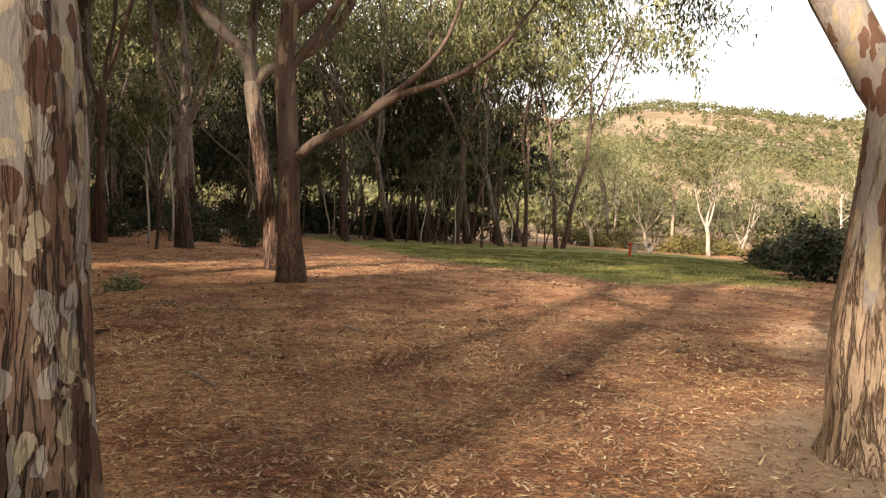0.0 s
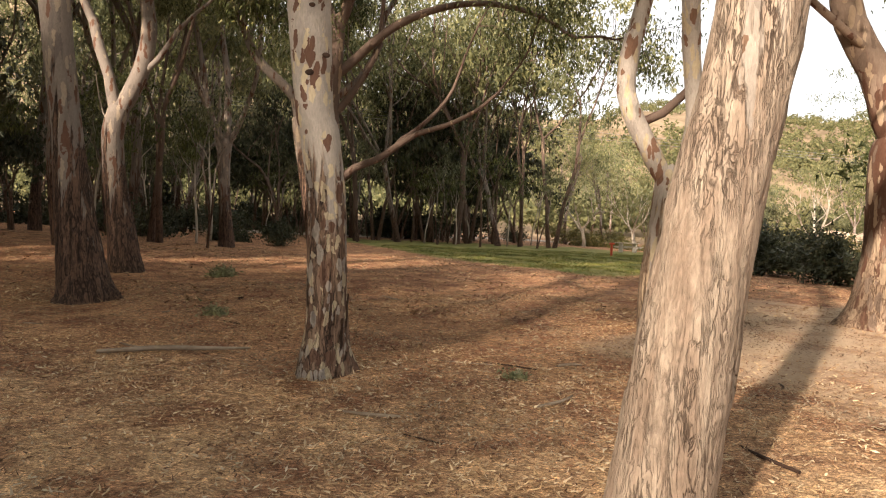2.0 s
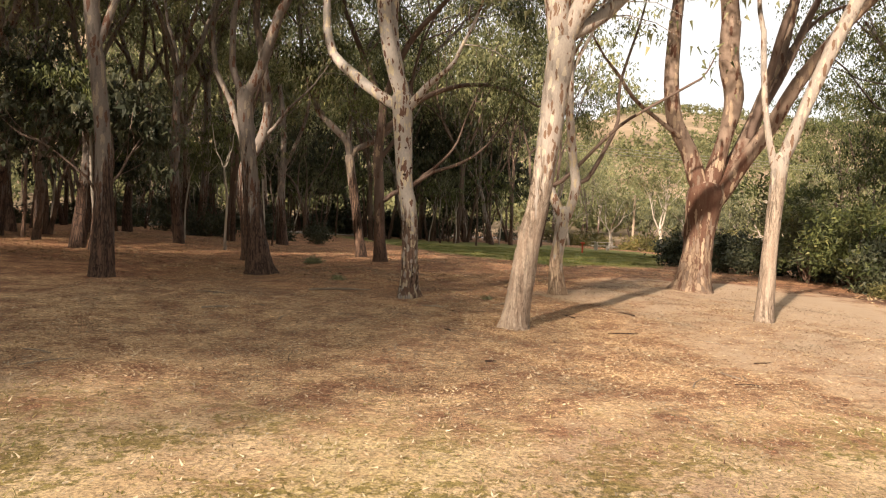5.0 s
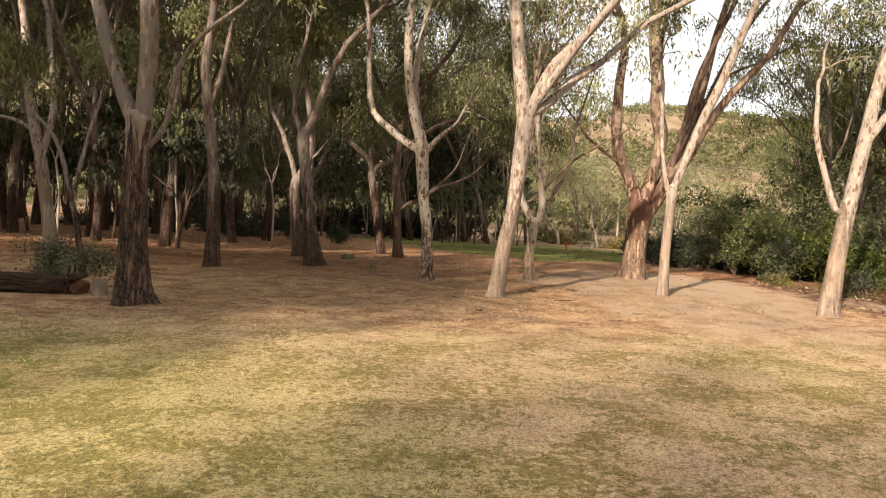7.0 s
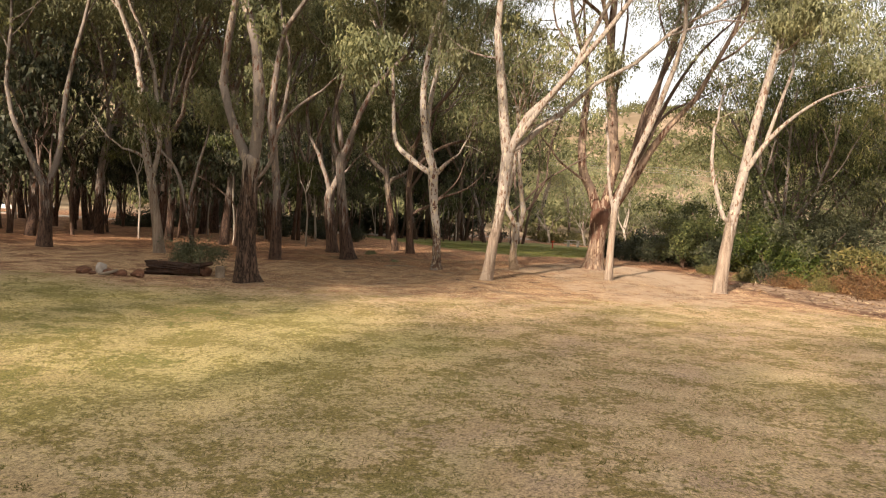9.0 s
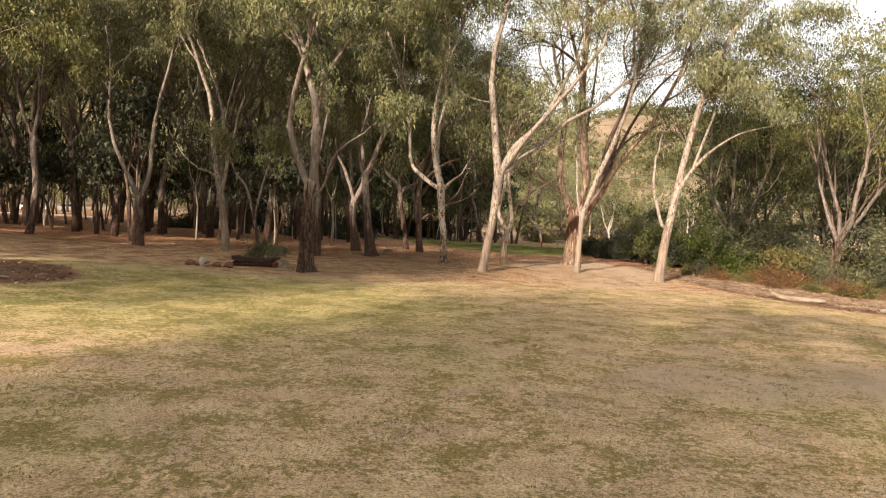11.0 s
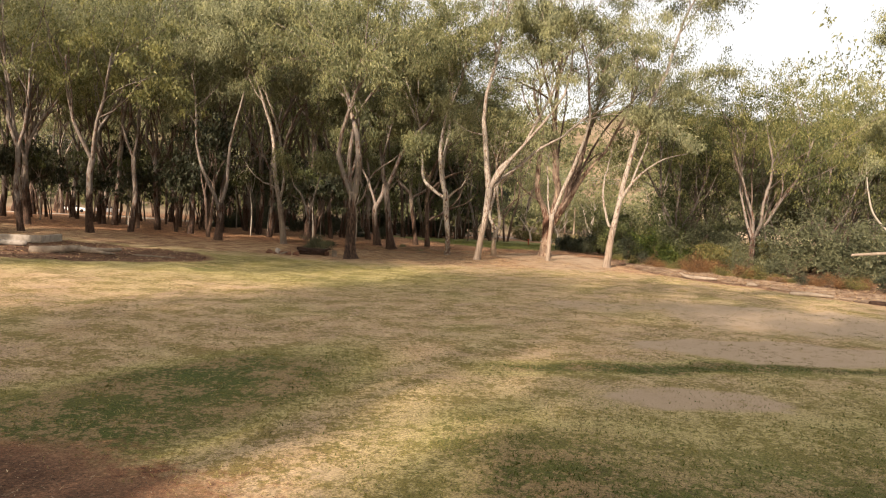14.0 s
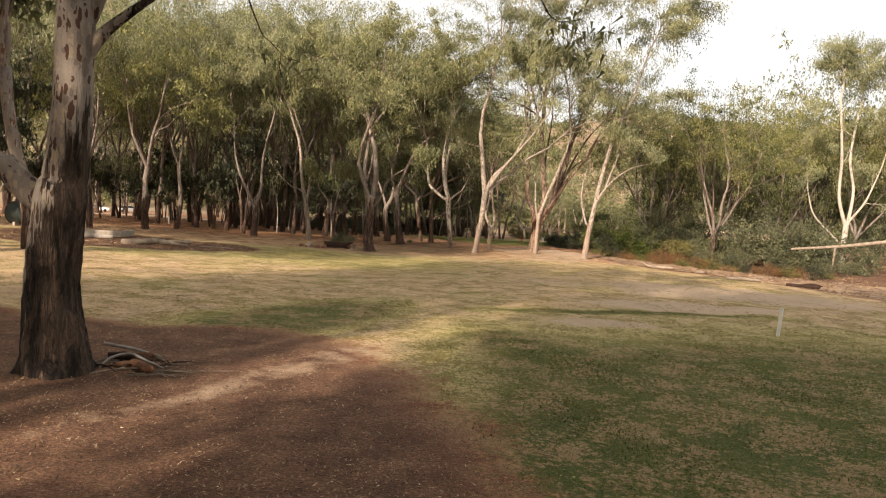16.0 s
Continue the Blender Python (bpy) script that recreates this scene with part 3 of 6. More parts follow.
    mulch = mix(tree, 0.7, mulch, ramp(tree, speck, [(0.40, (0.5, 0.5, 0.5)), (0.60, (1.5, 1.5, 1.5))]), "MULTIPLY")
    hill = mix(tree, ramp(tree, noise_tex(tree, v, 0.02, 5, 0.65), [(0.4, (0, 0, 0)), (0.6, (1, 1, 1))]), (0.18, 0.13, 0.075), (0.31, 0.225, 0.145))
    col = mix(tree, ragged(z1[0], mix(tree, 0.5, tuft, blot), 1.9), litter, grass)
    col = mix(tree, ragged(z2[0], blot, 0.5), col, mulch)
    col = mix(tree, ragged(z1[1], tuft, 0.7), col, lawn)
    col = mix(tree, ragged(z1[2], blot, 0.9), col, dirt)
    col = mix(tree, z2[2], col, hill)
    L.new(col, bsdf.inputs["Base Color"])
    bump(tree, bsdf, mix(tree, 0.5, chips, tuft), 0.035, 0.9)
    return m


ground_mesh.materials.append(ground_material())
ground = tagged(new("ground", ground_mesh), "park ground of leaf litter, dry grass and bare dirt", "ground", kind="structure")


# ---- trees ----
def grow(tubes, tips, p, d, length, r, level, rng, lift=0.10, forks=4, twigs=True, sides=(7, 5)):
    """A branch with its smaller branches; the ends of the last ones carry the leaves."""
    n = 5 if level else 3
    pts, dirs, q, d = [np.array(p, float)], [unit(d)], np.array(p, float), unit(d)
    for _ in range(n):
        d = unit(d + rng.normal(0, 0.17, 3) + np.array((0, 0, lift if level else -0.3)))
        q = q + d * length / n
        pts.append(q)
        dirs.append(d)
    radii = np.linspace(r, r * (0.5 if level else 0.3), n + 1)
    if level or twigs:
        tubes.append(tube(pts, radii, sides[0] if level > 1 else (sides[1] if level else 3), cap=bool(level > 1)))
    if not level:
        tips.append(np.array(pts[1:]))
        return
    for k in range(forks):
        f = n * (0.35 + 0.65 * (k + rng.uniform(0.2, 0.8)) / forks)
        i = min(n - 1, int(f))
        at = pts[i] + (pts[i + 1] - pts[i]) * (f - i)
        side = unit(np.cross(dirs[i], rng.normal(0, 1, 3)))
        out = unit(dirs[i] + side * rng.uniform(0.45, 0.95))
        grow(tubes, tips, at, out, length * rng.uniform(0.55, 0.8), max(0.008, radii[i] * rng.uniform(0.42, 0.6)), level - 1, rng, lift, forks, twigs, sides)


def crown_centres(tips, count, rng, spread):
    """Leaves gathered in uneven hanging clumps round the ends of the twigs."""
    per = max(3, int(count / max(1, len(tips))))
    out = []
    for pts in tips:
        n = int(per * rng.choice((0.25, 0.7, 1.0, 1.3, 1.75))) + 1
        c = pts[rng.integers(0, len(pts), n)] + rng.normal(0, spread * rng.uniform(0.75, 1.35), (n, 3)) * np.array((1, 1, 0.75))
        c[:, 2] -= np.abs(rng.normal(0, spread * 0.5, n))
        out.append(c)
    return np.vstack(out)


def gum_tree(x, y, trunk, limbs, bark, seed, label, top=21.0, leaves=28000, leaf=(0.23, 0.078), leaf_mat=None, group="park gum trees", limb_bark=None, flare=1.3, reach=1.0, low=5.0, ridges=0.0, ridge_top=2.0, spread=0.33, backlit_limbs=()):
    """A gum tree from the run of its trunk and its main limbs, each a list of (x, y, z, radius) from the foot."""
    rng = np.random.default_rng(seed)
    tree = thing("gum_tree", x, y, gz(x, y), label, "tree", group)
    run = spline([(trunk[0][0], trunk[0][1], -0.15, trunk[0][3] * flare)] + [(trunk[0][0], trunk[0][1], 0.16, trunk[0][3] * 1.04)] + list(trunk[1:]), 0.06 if ridges else 0.22)
    up = run[-1, :3] - run[-2, :3]
    up = up / (np.linalg.norm(up) + 1e-9)
    r1 = run[-1, 3]
    run = np.vstack([run] + [np.append(run[-1, :3] + up * r1 * f, r1 * k) for f, k in ((0.35, 0.93), (0.7, 0.72), (0.95, 0.4))])
    n_sides = 20 if trunk[0][3] > 0.2 else 12
    body = tube(run[:, :3], run[:, 3], 48 if ridges else n_sides, rng, 0.012 if ridges else 0.045)
    if ridges:
        body = (relief(body[0], run[:, :3], ridges, ridge_top, seed), body[1])
    part("trunk", joined("trunk", [body]), bark, tree)
    tips = []
    for n_limb, limb in enumerate(limbs):
        tubes = []
        run = spline(limb, 0.35)
        rr = run[:, 3].copy()
        rr[0] *= 0.8
        tubes.append(tube(run[:, :3], rr, 12 if rr[0] > 0.1 else 8, rng, 0.04))
        end, way = run[-1, :3], unit(run[-1, :3] - run[-3, :3])
        rise = max(1.8, (top - end[2]) * 0.5)
        thin = rr[-1] < 0.062
        level = 1 if thin else 2
        way = unit(way + np.array((0, 0, 0.25)))
        grow(tubes, tips, end - way * 0.1, way, min(rise, (2.2 if rr[-1] > 0.03 else 0.8) if thin else 7.5) * reach, rr[-1] * 0.98, level, rng, forks=5 if rr[-1] > 0.03 else 3)
        if not thin:
            for f in (0.55, 0.8):
                i = int(f * (len(run) - 1))
                side = unit(np.cross(run[i + 1, :3] - run[i - 1, :3], rng.normal(0, 1, 3)) + np.array((0, 0, 0.5)))
                if run[i, 2] > low and rr[0] > 0.05:
                    grow(tubes, tips, run[i, :3], side, rng.uniform(2.0, 3.4) * reach, rr[i] * 0.3, 1, rng, forks=5)
        # the listed limbs get umber bark: their backlit shade is put into the colour
        part("limb", joined("limb", tubes), UMBER if n_limb in backlit_limbs else limb_bark or bark, tree)
    centres = crown_centres(tips, leaves, rng, spread)
    centres = centres[rng.uniform(0, 1, len(centres)) < np.clip((centres[:, 2] - low + 1.0) / 3.0, 0.06, 1)]
    part("crown", leaves_mesh("crown", centres, leaf[0], leaf[1], rng, simple=True), leaf_mat or GUM_LEAF, tree, "drooping grey-green gum leaves")
    return tree


def any_tree(name, x, y, height, girth, bark, seed, label, leaves, leaf, leaf_mat, lean=0.12, first=0.3, group="", wide=1.0, stems=1, crown_label="drooping gum leaves", levels=2):
    """A tree whose limbs fork by chance: trunk, three to five limbs, crown."""
    rng = np.random.default_rng(seed)
    tree = thing(name, x, y, gz(x, y), label, "tree", group)
    tips = []
    for s in range(stems):
        a = rng.uniform(0, 6.28)
        off = np.array((math.cos(a), math.sin(a), 0)) * (0.0 if stems == 1 else girth * 1.2)
        d = unit((rng.normal(0, lean), rng.normal(0, lean), 1))
        pts, q = [off + np.array((0, 0, -0.2))], off + np.array((0, 0, -0.2))
        h = height * first * rng.uniform(0.8, 1.2)
        for _ in range(5):
            q = q + d * h / 5
            d = unit(d + rng.normal(0, 0.07, 3) + np.array((0, 0, 0.05)))
            pts.append(q)
        g = girth / math.sqrt(stems)
        part("trunk", joined("trunk", [tube(pts, np.array((1.25, 0.98, 0.9, 0.84, 0.8, 0.82)) * g, 12, rng, 0.05)]), bark, tree)
        n = int(rng.integers(3, 5)) if stems == 1 else 2
        a0 = rng.uniform(0, 6.28)
        for k in range(n):
            a = a0 + k * 6.28 / n + rng.uniform(-0.4, 0.4)
            out = unit(d + np.array((math.cos(a), math.sin(a), 0.2)) * rng.uniform(0.3, 0.6) * wide)
            tubes = []
            grow(tubes, tips, q - d * 0.15, out, (height - h) * rng.uniform(0.42, 0.58), g * rng.uniform(0.45, 0.65), levels, rng, lift=0.12, forks=5, twigs=False, sides=(6, 3))
            part("limb", joined("limb", tubes), bark, tree)
    centres = crown_centres(tips, leaves, rng, height * 0.0145)
    part("crown", leaves_mesh("crown", centres, leaf[0], leaf[1], rng, simple=True), leaf_mat, tree, crown_label)
    return tree

# ---- the trees that stand nearest the path ----
gum_tree(-1.27, 2.05,
         [(0, 0, -0.02, 0.243), (0.01, 0, 0.5, 0.206), (-0.01, 0, 1.08, 0.192), (-0.03, 0, 1.7, 0.185), (-0.11, 0, 2.27, 0.19), (-0.19, 0, 2.7, 0.185), (-0.33, 0, 4.61, 0.243)],
         [[(-0.4, 0, 4.43, 0.143), (-0.9, 0.13, 4.73, 0.123), (-1.53, 0.31, 5.21, 0.124), (-2.06, 0.48, 5.71, 0.113), (-2.26, 0.64, 6.41, 0.103)],
          [(-0.33, 0, 4.61, 0.19), (-0.37, -0, 4.86, 0.19), (-0.62, -0.08, 5.6, 0.175), (-0.85, -0.22, 6.98, 0.16), (-0.9, -0.35, 8.27, 0.145), (-0.8, -0.47, 9.36, 0.12)],
          [(-0.39, 0, 4.95, 0.154), (-0.63, 0.2, 6.32, 0.128), (-0.56, 0.43, 7.92, 0.111), (-0.25, 0.69, 9.75, 0.102)]] + [[(-0.32, 0, 4.44, 0.121), (-0.2, -0, 4.38, 0.121), (0.24, -0.32, 4.87, 0.0809), (0.67, -0.57, 5.2, 0.053)]],
         MOTTLED, 1, "mottled cream and brown gum tree with a straight trunk", top=23, ridges=0.014, ridge_top=1.6, low=9.0)
gum_tree(2.58, 4,
         [(0, 0, 0.02, 0.224), (-0.06, 0, 0.79, 0.179), (-0, 0, 1.4, 0.167), (0.06, 0, 1.94, 0.173), (0.08, 0, 2.12, 0.179)],
         [[(0.02, 0, 2.09, 0.121), (-0.14, 0.03, 2.42, 0.13), (-0.33, 0.07, 2.78, 0.131), (-0.49, 0.11, 3.2, 0.123), (-0.47, 0.15, 3.63, 0.123), (-0.41, 0.18, 3.95, 0.118)],
          [(0.07, 0, 2.07, 0.121), (0.17, -0, 2.06, 0.121), (0.3, -0.05, 2.55, 0.125), (0.34, -0.09, 2.95, 0.137), (0.25, -0.14, 3.41, 0.113), (0.18, -0.19, 3.85, 0.118)],
          [(-0.36, 0.08, 2.86, 0.06), (-0.05, -0, 2.96, 0.055), (0.56, -0.16, 3.61, 0.047), (1.32, -0.37, 4.43, 0.043), (2.2, -0.55, 5.02, 0.037), (3.23, -0.76, 5.65, 0.028)]] + [[(0.33, -0.09, 2.99, 0.062), (0.65, 0, 3.06, 0.06), (1.19, 0.28, 3.98, 0.052), (1.51, 0.49, 4.71, 0.046), (1.58, 0.76, 5.73, 0.042), (2.18, 1.25, 7.56, 0.033)]],
         FORKED, 2, "forked cream gum tree on bare sunlit dirt", ridges=0.010, ridge_top=1.8, top=14, low=8.5, leaves=6000, backlit_limbs=(2, 3))
gum_tree(-2.95, 13.2,
         [(0, 0, -0.04, 0.287), (-0.07, 0, 1.12, 0.221), (-0.14, 0, 2.76, 0.205), (-0.22, 0, 3.85, 0.195), (-0.24, 0, 4.4, 0.185), (-0.17, 0, 5.3, 0.17), (-0.1, 0, 6.6, 0.155)],
         [[(-0.1, 0, 2.45, 0.12), (0.1, -0.05, 2.5, 0.105), (0.42, -0.1, 2.77, 0.098), (0.98, -0.15, 3.0, 0.092), (1.53, -0.2, 3.38, 0.085), (2.04, -0.25, 3.7, 0.07), (2.75, -0.3, 3.93, 0.062), (3.52, -0.35, 4.33, 0.05), (4.1, -0.4, 4.85, 0.036)],
          [(1.45, -0.18, 3.33, 0.066), (1.62, -0.15, 3.55, 0.06), (2.03, -0.05, 3.86, 0.056), (2.52, 0.1, 4.37, 0.05), (2.9, 0.2, 4.95, 0.04), (3.2, 0.3, 5.9, 0.033)],
          [(-0.22, 0, 4.06, 0.11), (0.17, 0.12, 4.6, 0.089), (0.57, 0.25, 5.25, 0.079), (0.95, 0.33, 6.1, 0.068)],
          [(-0.18, 0, 5.1, 0.13), (1.4, 0.3, 6.6, 0.11), (3.2, 0.6, 7.3, 0.085), (4.9, 0.8, 7.2, 0.065), (6.2, 1.0, 6.6, 0.045)]] + [[(-0.1, 0, 6.4, 0.15), (0.8, -0.5, 8.5, 0.12), (2.4, -0.8, 10.4, 0.09)],
          [(-0.12, 0, 6.2, 0.13), (-1.0, 0.4, 8.2, 0.11), (-1.9, 0.7, 10.2, 0.09)]],
         UMBER, 3, "dark-barked gum tree with a long low side limb", top=21, leaves=46000, leaf=(0.15, 0.042), leaf_mat=DEEP_LEAF, ridges=0.012, ridge_top=3.0)
gum_tree(-4.17, 16.6,
         [(0.05, 0, 0.06, 0.25), (-0.1, 0, 1.04, 0.215), (-0.3, 0, 2.46, 0.205), (-0.53, 0, 3.78, 0.2), (-0.62, 0, 4.43, 0.2)],
         [[(-0.62, 0, 4.35, 0.18), (-0.73, 0, 5.1, 0.17), (-1.29, 0, 5.66, 0.15), (-2.05, 0, 6.45, 0.14), (-2.6, 0, 7.8, 0.12)],
          [(-0.58, 0, 4.4, 0.15), (-0.35, 0.15, 4.85, 0.135), (0.35, 0.3, 5.19, 0.125), (1.06, 0.45, 5.76, 0.115), (1.6, 0.55, 6.6, 0.105), (1.9, 0.6, 8.0, 0.09)],
          [(-0.68, 0, 4.8, 0.13), (-0.7, 0.3, 6.2, 0.12), (-0.5, 0.5, 7.8, 0.1)]],
         ROUGH, 4, "dark-barked gum tree with a limb bent sideways", top=21, leaves=30000, leaf=(0.16, 0.048), leaf_mat=DEEP_LEAF, limb_bark=GREY)
gum_tree(0.89, -1.4,
         [(0, 0, -0.08, 0.25), (0.07, 0, 0.76, 0.239), (0.2, 0, 1.75, 0.212), (0.37, 0, 2.68, 0.201), (0.61, 0, 5.18, 0.256)],
         [[(0.6, 0, 5.1, 0.235), (0.42, 0.1, 6.5, 0.21), (0.28, 0.2, 7.8, 0.195), (0.12, 0.3, 9.2, 0.175), (-0.02, 0.35, 10.4, 0.15)],
          [(0.66, -0, 5.23, 0.175), (0.96, -0.13, 6.07, 0.159), (1.39, -0.27, 6.87, 0.144), (2.06, -0.39, 7.5, 0.129), (2.99, -0.59, 8.59, 0.0994)],
          [(0.7, 0, 5.35, 0.131), (1.35, 0.18, 5.82, 0.133), (1.86, 0.36, 6.37, 0.134), (2.46, 0.54, 6.85, 0.12), (2.89, 0.65, 7.14, 0.106)]] + [[(0.74, -0, 5.48, 0.12), (1.85, -0.8, 7.2, 0.11), (2.95, -1.5, 8.6, 0.1), (4.2, -2.2, 10.2, 0.09), (5.3, -2.8, 11.9, 0.08)]],
         CREAM, 5, "leaning cream gum tree on the edge of the grass", ridges=0.014, ridge_top=4.0, low=9.0, top=28, reach=1.3, leaves=44200, leaf=(0.2, 0.066), leaf_mat=PALE_LEAF)
gum_tree(7.16, 6.6,
         [(0, 0, -0.06, 0.54), (0.08, 0, 1.18, 0.437), (0.12, 0, 1.95, 0.463), (0.21, 0, 2.85, 0.54)],
         [[(0.06, 0, 3.01, 0.297), (-0.33, 0.13, 4.25, 0.252), (-0.74, 0.21, 5.03, 0.237), (-0.89, 0.33, 6.29, 0.223), (-0.81, 0.51, 8.21, 0.193)],
          [(0.02, 0.01, 3.12, 0.313), (0.31, -0, 3.18, 0.313), (0.63, -0.14, 4.57, 0.217), (0.8, -0.27, 5.78, 0.278), (0.54, -0.37, 6.8, 0.291), (0.48, -0.49, 7.95, 0.274)],
          [(0.31, 0, 3.18, 0.266), (0.4, 0, 3.03, 0.266), (1.23, 0.24, 4.18, 0.238), (2.08, 0.6, 6, 0.21), (2.61, 0.85, 7.35, 0.196), (2.97, 1.07, 8.55, 0.165)]] + [[(0.2, 0, 2.77, 0.282), (0.5, -0, 2.72, 0.282), (1.19, -0.35, 3.96, 0.23), (1.79, -0.66, 5, 0.211), (2.27, -1, 6.13, 0.193), (3.17, -1.49, 7.61, 0.144)],
          [(-0.55, 0.17, 4.68, 0.07), (-0.63, -0, 4.61, 0.07), (-1.5, -0.16, 5.17, 0.062), (-2.18, -0.3, 5.65, 0.062), (-2.63, -0.43, 6.2, 0.054), (-3.15, -0.57, 6.74, 0.038)],
          [(1.5, 0.3, 4.9, 0.15), (2.58, 0.5, 6.78, 0.125), (3.71, 0.7, 9.27, 0.1), (5.2, 0.9, 11.67, 0.08), (6.6, 1.0, 13.2, 0.06)],
          [(1.26, -0.4, 4.6, 0.13), (1.6, -0.7, 6.4, 0.115), (2.0, -0.9, 8.3, 0.1), (3.05, -1.2, 11.0, 0.08), (3.8, -1.4, 13.75, 0.06)],
          [(0.7, -0.2, 5.2, 0.12), (0.8, 0.3, 7.2, 0.105), (0.85, 0.7, 9.14, 0.09), (1.19, 0.9, 11.85, 0.075), (1.36, 1.0, 13.64, 0.06)],
          [(1.9, 0.5, 5.6, 0.11), (2.44, -0.1, 8.6, 0.095), (3.54, -0.5, 11.6, 0.078), (4.7, -0.8, 13.8, 0.06)],
          [(2.5, 0.8, 7.0, 0.08), (4.0, 1.3, 8.7, 0.062), (5.6, 1.7, 9.5, 0.045), (7.2, 2.0, 10.4, 0.03)]],
         RED, 6, "red-brown gum tree with a wide fan of limbs", ridges=0.02, ridge_top=3.2, flare=1.35, top=27, reach=1.2, leaves=30000, leaf=(0.18, 0.06), low=10.5, leaf_mat=GUM_LEAF, backlit_limbs=(5, 6, 7, 8, 9))
gum_tree(-7.96, -5.5,
         [(0, 0, -0.03, 0.429), (-0.03, 0, 1.26, 0.325), (-0.01, 0, 2.45, 0.302), (0.01, 0, 3.63, 0.267), (0.08, 0, 4.21, 0.302)],
         [[(-0.02, 0, 4.08, 0.197), (-0.49, 0.11, 5.18, 0.164), (-0.8, 0.19, 5.96, 0.152), (-1.11, 0.29, 7.02, 0.142)],
          [(0.15, -0, 4.12, 0.209), (0.29, -0.13, 5.42, 0.195), (0.35, -0.22, 6.29, 0.206), (0.33, -0.29, 6.9, 0.194)],
          [(0.02, 0, 3.68, 0.0695), (0.28, -0, 3.64, 0.0695), (0.77, -0.2, 4.21, 0.0634), (1.15, -0.57, 5.36, 0.0563), (1.78, -0.83, 6.06, 0.0493), (2.7, -1.09, 6.65, 0.0378)]],
         ROUGH, 7, "gum tree with furrowed bark and two pale limbs", ridges=0.022, ridge_top=6.0, top=23, low=6.5, leaves=26000, limb_bark=GREY)
gum_tree(6.42, 0.45,
         [(0, 0, -0.04, 0.191), (0.02, 0, 1.53, 0.156), (0.08, 0, 2.63, 0.156), (0.12, 0, 3.44, 0.17)],
         [[(0.11, 0, 3.22, 0.0905), (0.01, 0, 3.26, 0.0905), (-0.19, 0.1, 4.31, 0.0663), (-0.26, 0.21, 5.37, 0.0663), (-0.27, 0.29, 6.23, 0.0585)],
          [(0.14, -0, 3.36, 0.142), (0.47, -0.11, 4.44, 0.127), (0.89, -0.24, 5.69, 0.14), (1.38, -0.38, 6.92, 0.139), (2.17, -0.64, 9.31, 0.103)]],
         CREAM, 8, "slender cream gum tree forked above the track", low=9.0, top=26, reach=1.15, leaves=27200, leaf_mat=PALE_LEAF)
gum_tree(10.22, -2.3,
         [(0, 0, -0.04, 0.27), (0.16, 0, 1.8, 0.223), (0.37, 0, 3.17, 0.214)],
         [[(0.37, 0, 3.06, 0.204), (0.7, 0, 5, 0.186), (0.98, 0, 6.58, 0.167), (1.65, 0, 9.5, 0.145), (2.6, 0, 12.2, 0.12), (3.5, 0, 14.1, 0.1)],
          [(0.68, -0, 4.8, 0.125), (1.28, -0.3, 5.94, 0.1), (1.99, -0.6, 6.85, 0.075), (2.9, -0.9, 7.6, 0.05), (3.7, -1.0, 8.0, 0.036), (4.9, -1.2, 8.3, 0.022)],
          [(1.3, -0.3, 5.95, 0.08), (1.6, -0.2, 6.8, 0.075), (2.0, 0, 7.8, 0.066), (2.5, 0.2, 9.1, 0.055)],
          [(0.33, 0, 2.92, 0.0976), (-0.02, 0, 3.02, 0.0976), (-0.29, 0.22, 4.13, 0.0853), (-0.46, 0.41, 5.1, 0.0795), (-0.37, 0.63, 6.26, 0.0607)]],
         CREAM, 9, "pale leaning gum tree beside the shrub border", low=9.0, top=26, reach=1.15, leaves=27200, leaf_mat=PALE_LEAF)
gum_tree(-14.09, 1.9,
         [(0, 0, -0.09, 0.261), (-0.16, 0, 1.49, 0.213), (-0.44, 0, 3.4, 0.194)],
         [[(-0.42, 0, 3.31, 0.184), (-0.68, 0, 4.54, 0.174), (-0.89, 0, 5.86, 0.155), (-1.01, 0, 7.74, 0.136)],
          [(-0.47, 0, 3.53, 0.116), (-0.38, 0, 3.59, 0.116), (-0.2, 0.31, 5.18, 0.108), (-0.52, 0.65, 6.97, 0.1), (-0.81, 0.95, 8.59, 0.091)],
          [(-0.59, 0, 4.09, 0.077), (-0.49, -0, 4.16, 0.077), (-1.08, -0.13, 4.59, 0.067), (-1.69, -0.22, 4.74, 0.048)]],
         CREAM, 10, "pale grey gum tree at the edge of the grove", low=8.5, top=25, leaf_mat=PALE_LEAF)
gum_tree(-11.27, -1.5,
         [(0, 0, 0.16, 0.107), (-0.17, 0, 1.45, 0.083), (-0.38, 0, 2.42, 0.083)],
         [[(-0.38, 0, 2.34, 0.074), (-0.67, 0, 3.56, 0.066), (-1, 0, 4.19, 0.058), (-1.46, 0, 4.66, 0.041)],
          [(-0.28, 0, 2.26, 0.074), (-0.14, 0.1, 3.26, 0.066), (0.07, 0.2, 4.27, 0.058), (0.33, 0.3, 5.28, 0.042)]],
         GREY, 11, "thin forked gum sapling beside a dark bush", top=9, leaves=4250, low=1.5)
